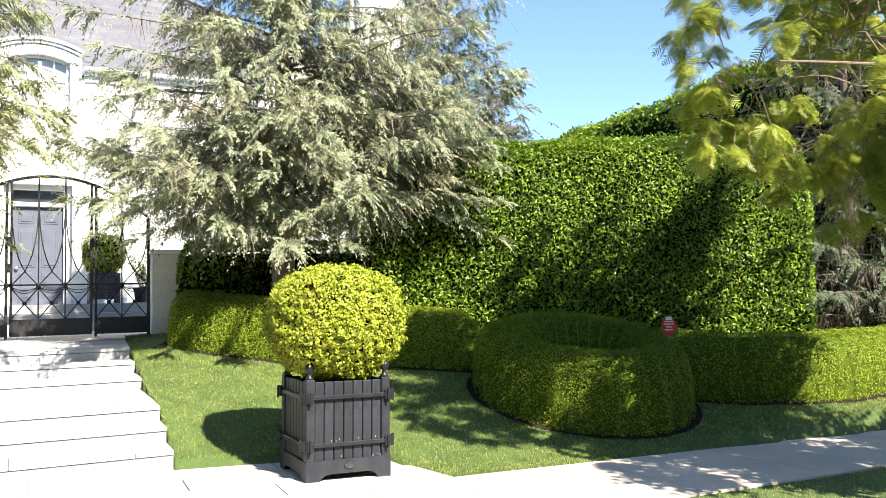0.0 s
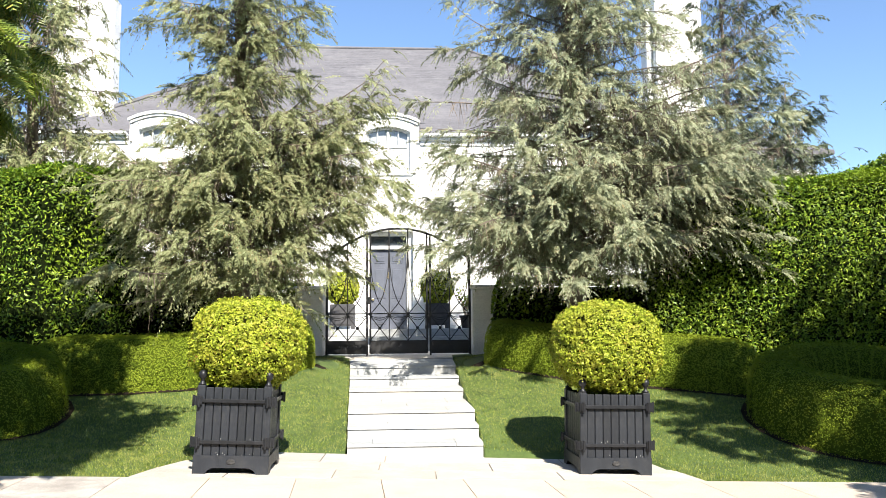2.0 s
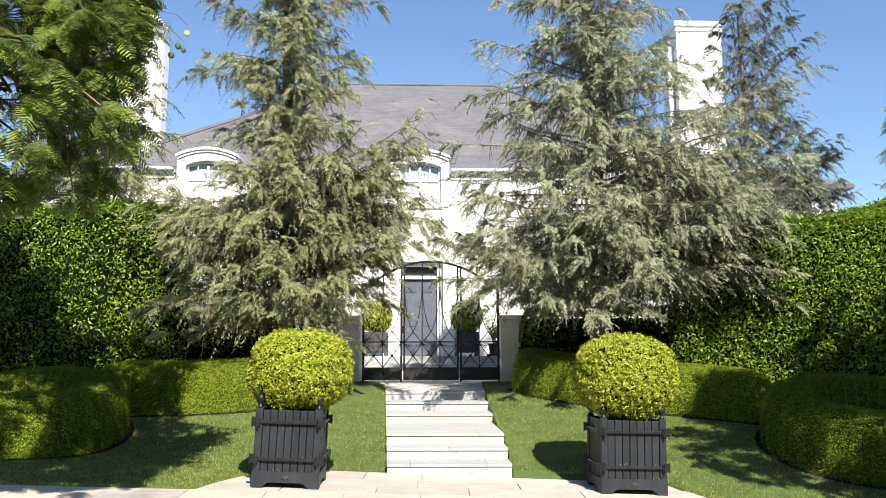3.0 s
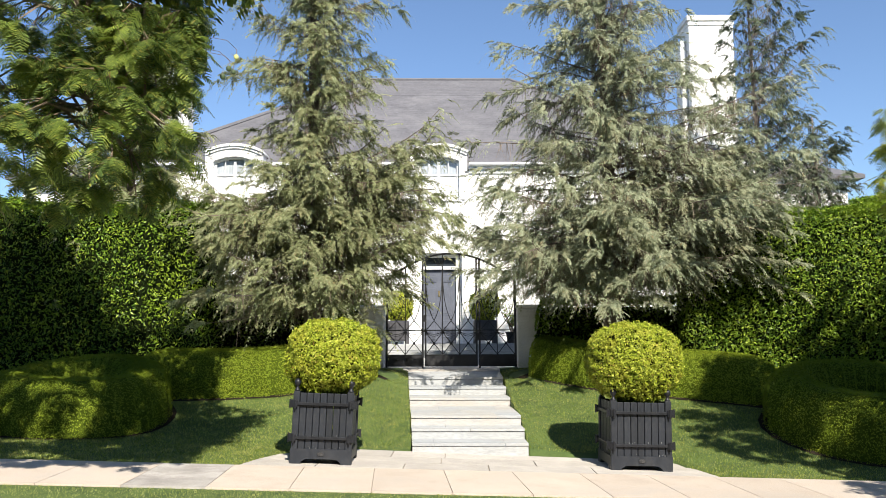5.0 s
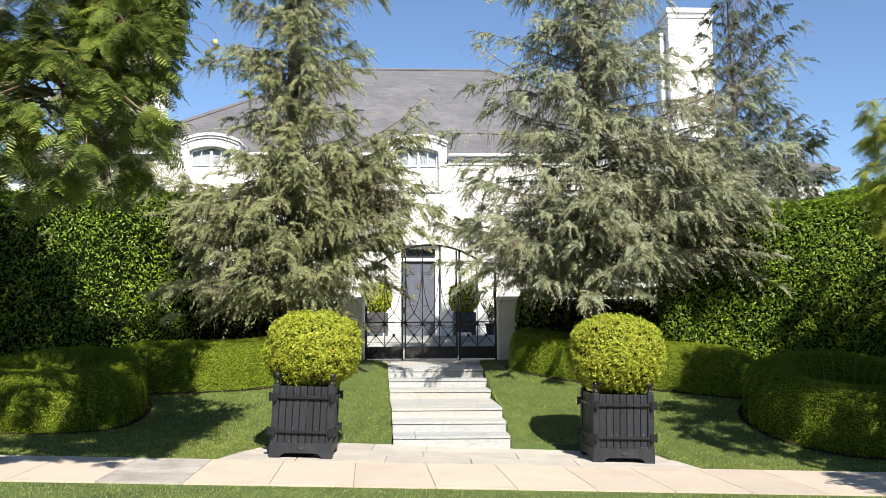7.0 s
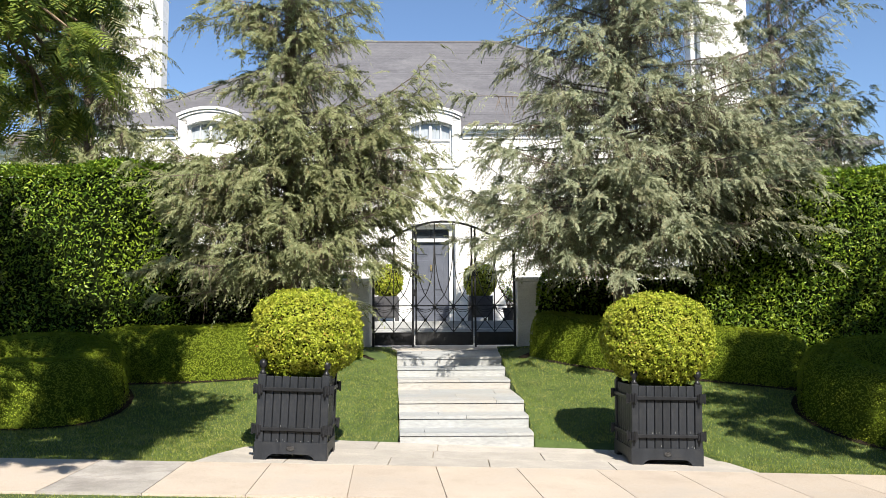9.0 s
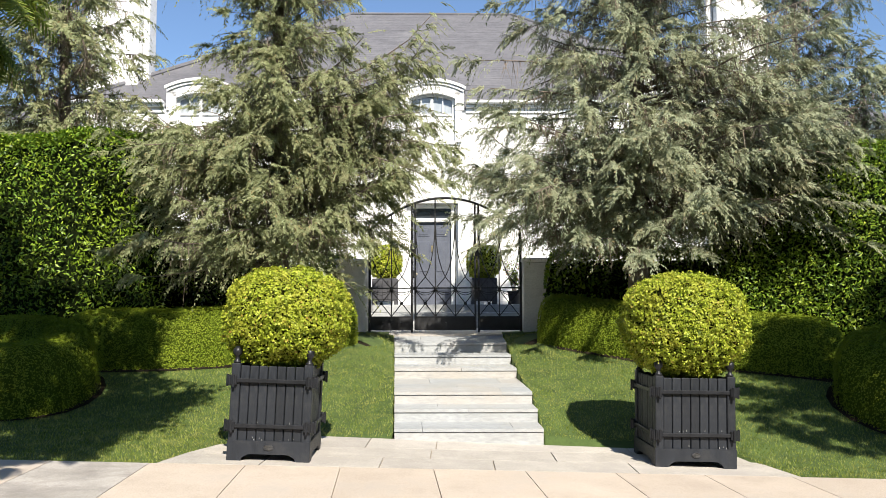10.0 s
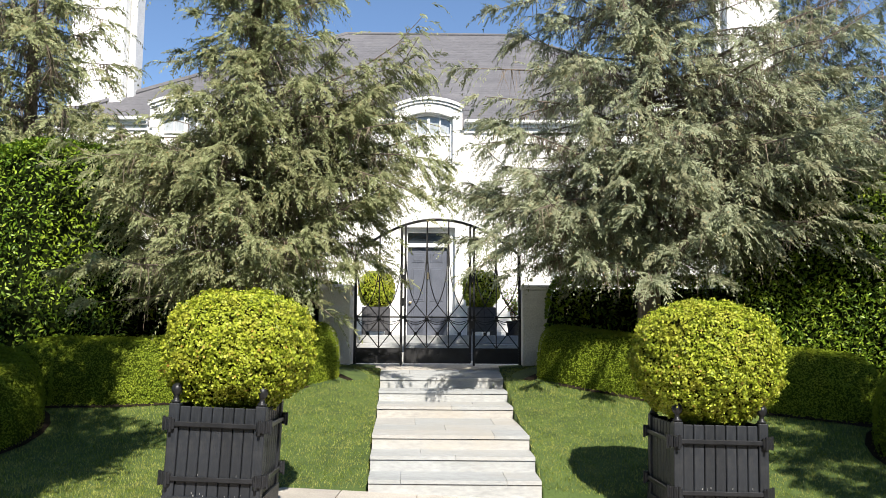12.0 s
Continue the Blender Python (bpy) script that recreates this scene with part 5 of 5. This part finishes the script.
# ---- small things ----
for x, z, r, pale in ((-1.96, 3.86, 0.026, 0), (-1.8, 3.71, 0.024, 0), (-1.75, 3.78, 0.024, 0), (-1.71, 3.75, 0.02, 0), (-1.69, 3.88, 0.022, 1), (-2.39, 4.32, 0.026, 1), (-3.3, 3.0, 0.026, 0), (-2.6, 2.95, 0.024, 0)):
    bm = bmesh.new()
    bmesh.ops.create_uvsphere(bm, u_segments=12, v_segments=8, radius=r, matrix=Matrix.Diagonal((1, 0.55, 1.1, 1)))
    pod = part("seed_pod", bm, M_pod_pale if pale else M_pod, left_street_tree, "round flat seed pod on a thin stalk", (x, -9.6, z), (0, 0, 30))
    part("stalk", tube(bmesh.new(), [(0, 0, r), (0.005, 0.01, r + 0.05), (-0.08, 0.0, r + 0.11), (-0.2, 0.02, r + 0.12)], 0.0025, 4), M_twig, pod)

sign = thing("garden_sign", "small red and white warning sign on a stake in the hedge", "sign", (6.8, -5.08, 0.25), (0, 0, -36))
part("stake", block(0.02, 0.012, 0.75, 0.002, None, (0, 0.012, 0.37)), M_stake, sign)
oct_pts = [(0.085 * math.sin(t), 0.125 * math.cos(t)) for t in np.linspace(0, 2 * math.pi, 9)[:-1] + math.pi / 8]
bm = bmesh.new()
f = [bm.verts.new((x, 0, 0.78 + z)) for x, z in oct_pts]
b = [bm.verts.new((x, 0.006, 0.78 + z)) for x, z in oct_pts]
bm.faces.new(f)
bm.faces.new(b[::-1])
for i in range(8):
    bm.faces.new((f[i], b[i], b[(i + 1) % 8], f[(i + 1) % 8]))
bmesh.ops.recalc_face_normals(bm, faces=bm.faces)
part("plate", bm, M_sign_red, sign, "red eight-sided plate")
for z, w in ((0.868, 0.07), (0.83, 0.1), (0.8, 0.12), (0.765, 0.07), (0.73, 0.1)):
    part("text_bar", block(w, 0.004, 0.011 if z < 0.86 else 0.04, 0, None, (0, -0.003, z)), M_sign_white, sign)

# porch planters with balls
for x, s in ((-1.38, 61), (0.82, 62)):
    pt = thing("porch_planter", "dark square planter on the porch beside the door", "planter", (x, 4.05, 1.5), (0, 0, 2), group="porch planters")
    bm = block(0.56, 0.56, 0.5, 0.01, None, (0, 0, 0.33))
    for k in range(5):
        block(0.1, 0.02, 0.42, 0.006, bm, (-0.22 + 0.11 * k, -0.285, 0.33))
    part("box", bm, M_pot, pt)
    for sx in (-1, 1):
        for sy in (-1, 1):
            part("foot", block(0.08, 0.08, 0.1, 0.005, None, (sx * 0.24, sy * 0.24, 0.05)), M_pot, pt)
    topiary("box_ball", "clipped box ball in a porch planter", (x, 4.05, 2.44), 0.38, 0.4, 0.045, 5000, s)

# small shrub in a pot beside the porch planter
shrub = thing("potted_shrub", "small loose shrub with reddish flowers in a dark pot", "plant", (1.5, 4.0, 1.5))
part("pot", lathe(bmesh.new(), [(0.0, 0.0), (0.11, 0.0), (0.15, 0.26), (0.17, 0.27), (0.17, 0.3), (0.14, 0.3), (0.13, 0.24), (0.0, 0.23)], 18), M_pot, shrub, smooth=True)
prng = np.random.default_rng(91)
tips = []
for k in range(16):
    az, lean = k * 2.4, prng.uniform(0.05, 0.32)
    top = Vector((lean * math.cos(az), lean * math.sin(az), prng.uniform(0.55, 1.05)))
    part("stem", tube(bmesh.new(), [(0.02 * math.cos(az), 0.02 * math.sin(az), 0.22), (top.x * 0.4, top.y * 0.4, top.z * 0.6), top], [0.006, 0.005, 0.002], 4), M_twig, shrub)
    tips += [np.array(top) * np.array([q, q, 0.45 + 0.55 * q]) for q in prng.uniform(0.45, 1.0, 26)]
tips = np.array(tips) + prng.normal(0, 0.035, (len(tips), 3))
part("foliage", leaf_mesh("foliage", tips, prng.normal(0, 1, tips.shape), 0.06, M_laurel, prng, 0.8, 0.5), M_laurel, shrub)
blooms = tips[::7] + prng.normal(0, 0.02, tips[::7].shape)
part("blossom", leaf_mesh("blossom", blooms, prng.normal(0, 1, blooms.shape), 0.045, M_bloom, prng, 0.8, 0.8), M_bloom, shrub, "dull red blossoms")

# ---- soil along the hedges, and grass ----
def in_bed(x, y, more=0.0):
    inside = np.zeros(len(x), bool)
    p = np.stack([x, y], 1)
    for path, half in BEDS:
        for a, b in zip(path, path[1:]):
            t = np.clip(((p - a) @ (b - a)) / ((b - a) @ (b - a)), 0, 1)
            inside |= np.linalg.norm(p - a - t[:, None] * (b - a), axis=1) < half + more
    return inside


for path, half in BEDS:
    ring_like = np.linalg.norm(path[0] - path[-1]) < 0.05
    d = np.gradient(path, axis=0)
    if ring_like:
        d[0] = d[-1] = path[1] - path[-2]
    d = unit(np.c_[d, np.zeros(len(d))])[:, :2]
    side = np.stack([d[:, 1], -d[:, 0]], 1)
    edges = [path + side * half * k for k in (-1, -0.5, 0, 0.5, 1)]
    V = np.concatenate([np.c_[e, ground_z(e[:, 0], e[:, 1]) + 0.012] for e in edges])
    m = len(path)
    F = [(r * m + i, r * m + i + 1, (r + 1) * m + i + 1, (r + 1) * m + i) for r in range(4) for i in range(m - 1)]
    tagged(new("hedge_bed", raw_mesh("hedge_bed", V, np.array(F), M_soil)), "dark bare soil edging along the clipped hedge", "soil", kind="structure")
grass("lawn_grass", "short mown green lawn grass", -8, 11.5, -7.6, -0.25, 450000, 0.034, M_grass,
      lambda x, y: (y > walk_edge(x) + 0.005) & (y < -0.32 - 0.5 * np.clip(np.abs(x) - 2, 0, 1.5)) & ~in_bed(x, y, 0.005), 71, 0.0036)
grass("verge_grass", "pale mown grass verge beside the street", -6, 9, -11.1, -7.2, 140000, 0.022, M_verge,
      lambda x, y: (y < walk_edge(x) - WALK_DEEP + 0.01) & (y > road_edge(x) + 0.1) & (y > -10.2 + 0.0857 * x), 72, 0.0042)

# ---- roof slates ----
SLOPE_RUN, SLOPE_RISE = RIDGE_Y - FRONT, RIDGE_Z - EAVE
slope_len = math.hypot(SLOPE_RUN, SLOPE_RISE)
pitch = math.degrees(math.atan2(SLOPE_RISE, SLOPE_RUN))
roof_front = next(o for o in house.children if o.name.startswith("roof"))
slate_mesh = finish(block(0.2804, 0.26, 0.005, 0.0, None, (0, 0, 0)), "slate", M_slate)
rows_n = int(slope_len / 0.165)
spare_v, spare_f = [], []
cube = np.array([[x, y, z] for x in (-0.1402, 0.1402) for y in (-0.13, 0.13) for z in (-0.0025, 0.0025)])
cube_f = np.array([[0, 1, 3, 2], [4, 6, 7, 5], [0, 4, 5, 1], [2, 3, 7, 6], [1, 5, 7, 3], [0, 2, 6, 4]])
made = 0
srng = np.random.default_rng(81)
for r in range(rows_n):
    d = 0.12 + r * 0.165
    f = d / slope_len
    half = (HALF + 0.3) * (1 - f) + RIDGE_X * f - 0.14
    y, z = FRONT + SLOPE_RUN * f, EAVE + SLOPE_RISE * f
    off = 0.14 if r % 2 else 0.0
    for c in range(-int((half + off) / 0.28), int((half - off) / 0.28) + 1):
        x = c * 0.28 + off
        if abs(x) > half or any(abs(x - w) < 0.98 and y < 1.1 for w in WIN):
            continue
        m = pose(x, y, z + 0.012, pitch - 0.5, 0, 0)
        if -1.7 < x < 1.4 and 1.6 < y < 5.2 and made < 300:
            ob = new("slate", slate_mesh)
            ob.parent = roof_front
            ob.matrix_basis = m
            made += 1
        else:
            R = np.array(m)
            spare_f.append(cube_f + 8 * len(spare_v))
            spare_v.append(cube @ R[:3, :3].T + R[:3, 3])
spare = raw_mesh("slate_cover", np.concatenate(spare_v), np.concatenate(spare_f), M_slate)
spare.shade_flat()
tagged(part("slate_cover", spare, M_slate, roof_front, "overlapping grey slates in courses"), kind="stuff")
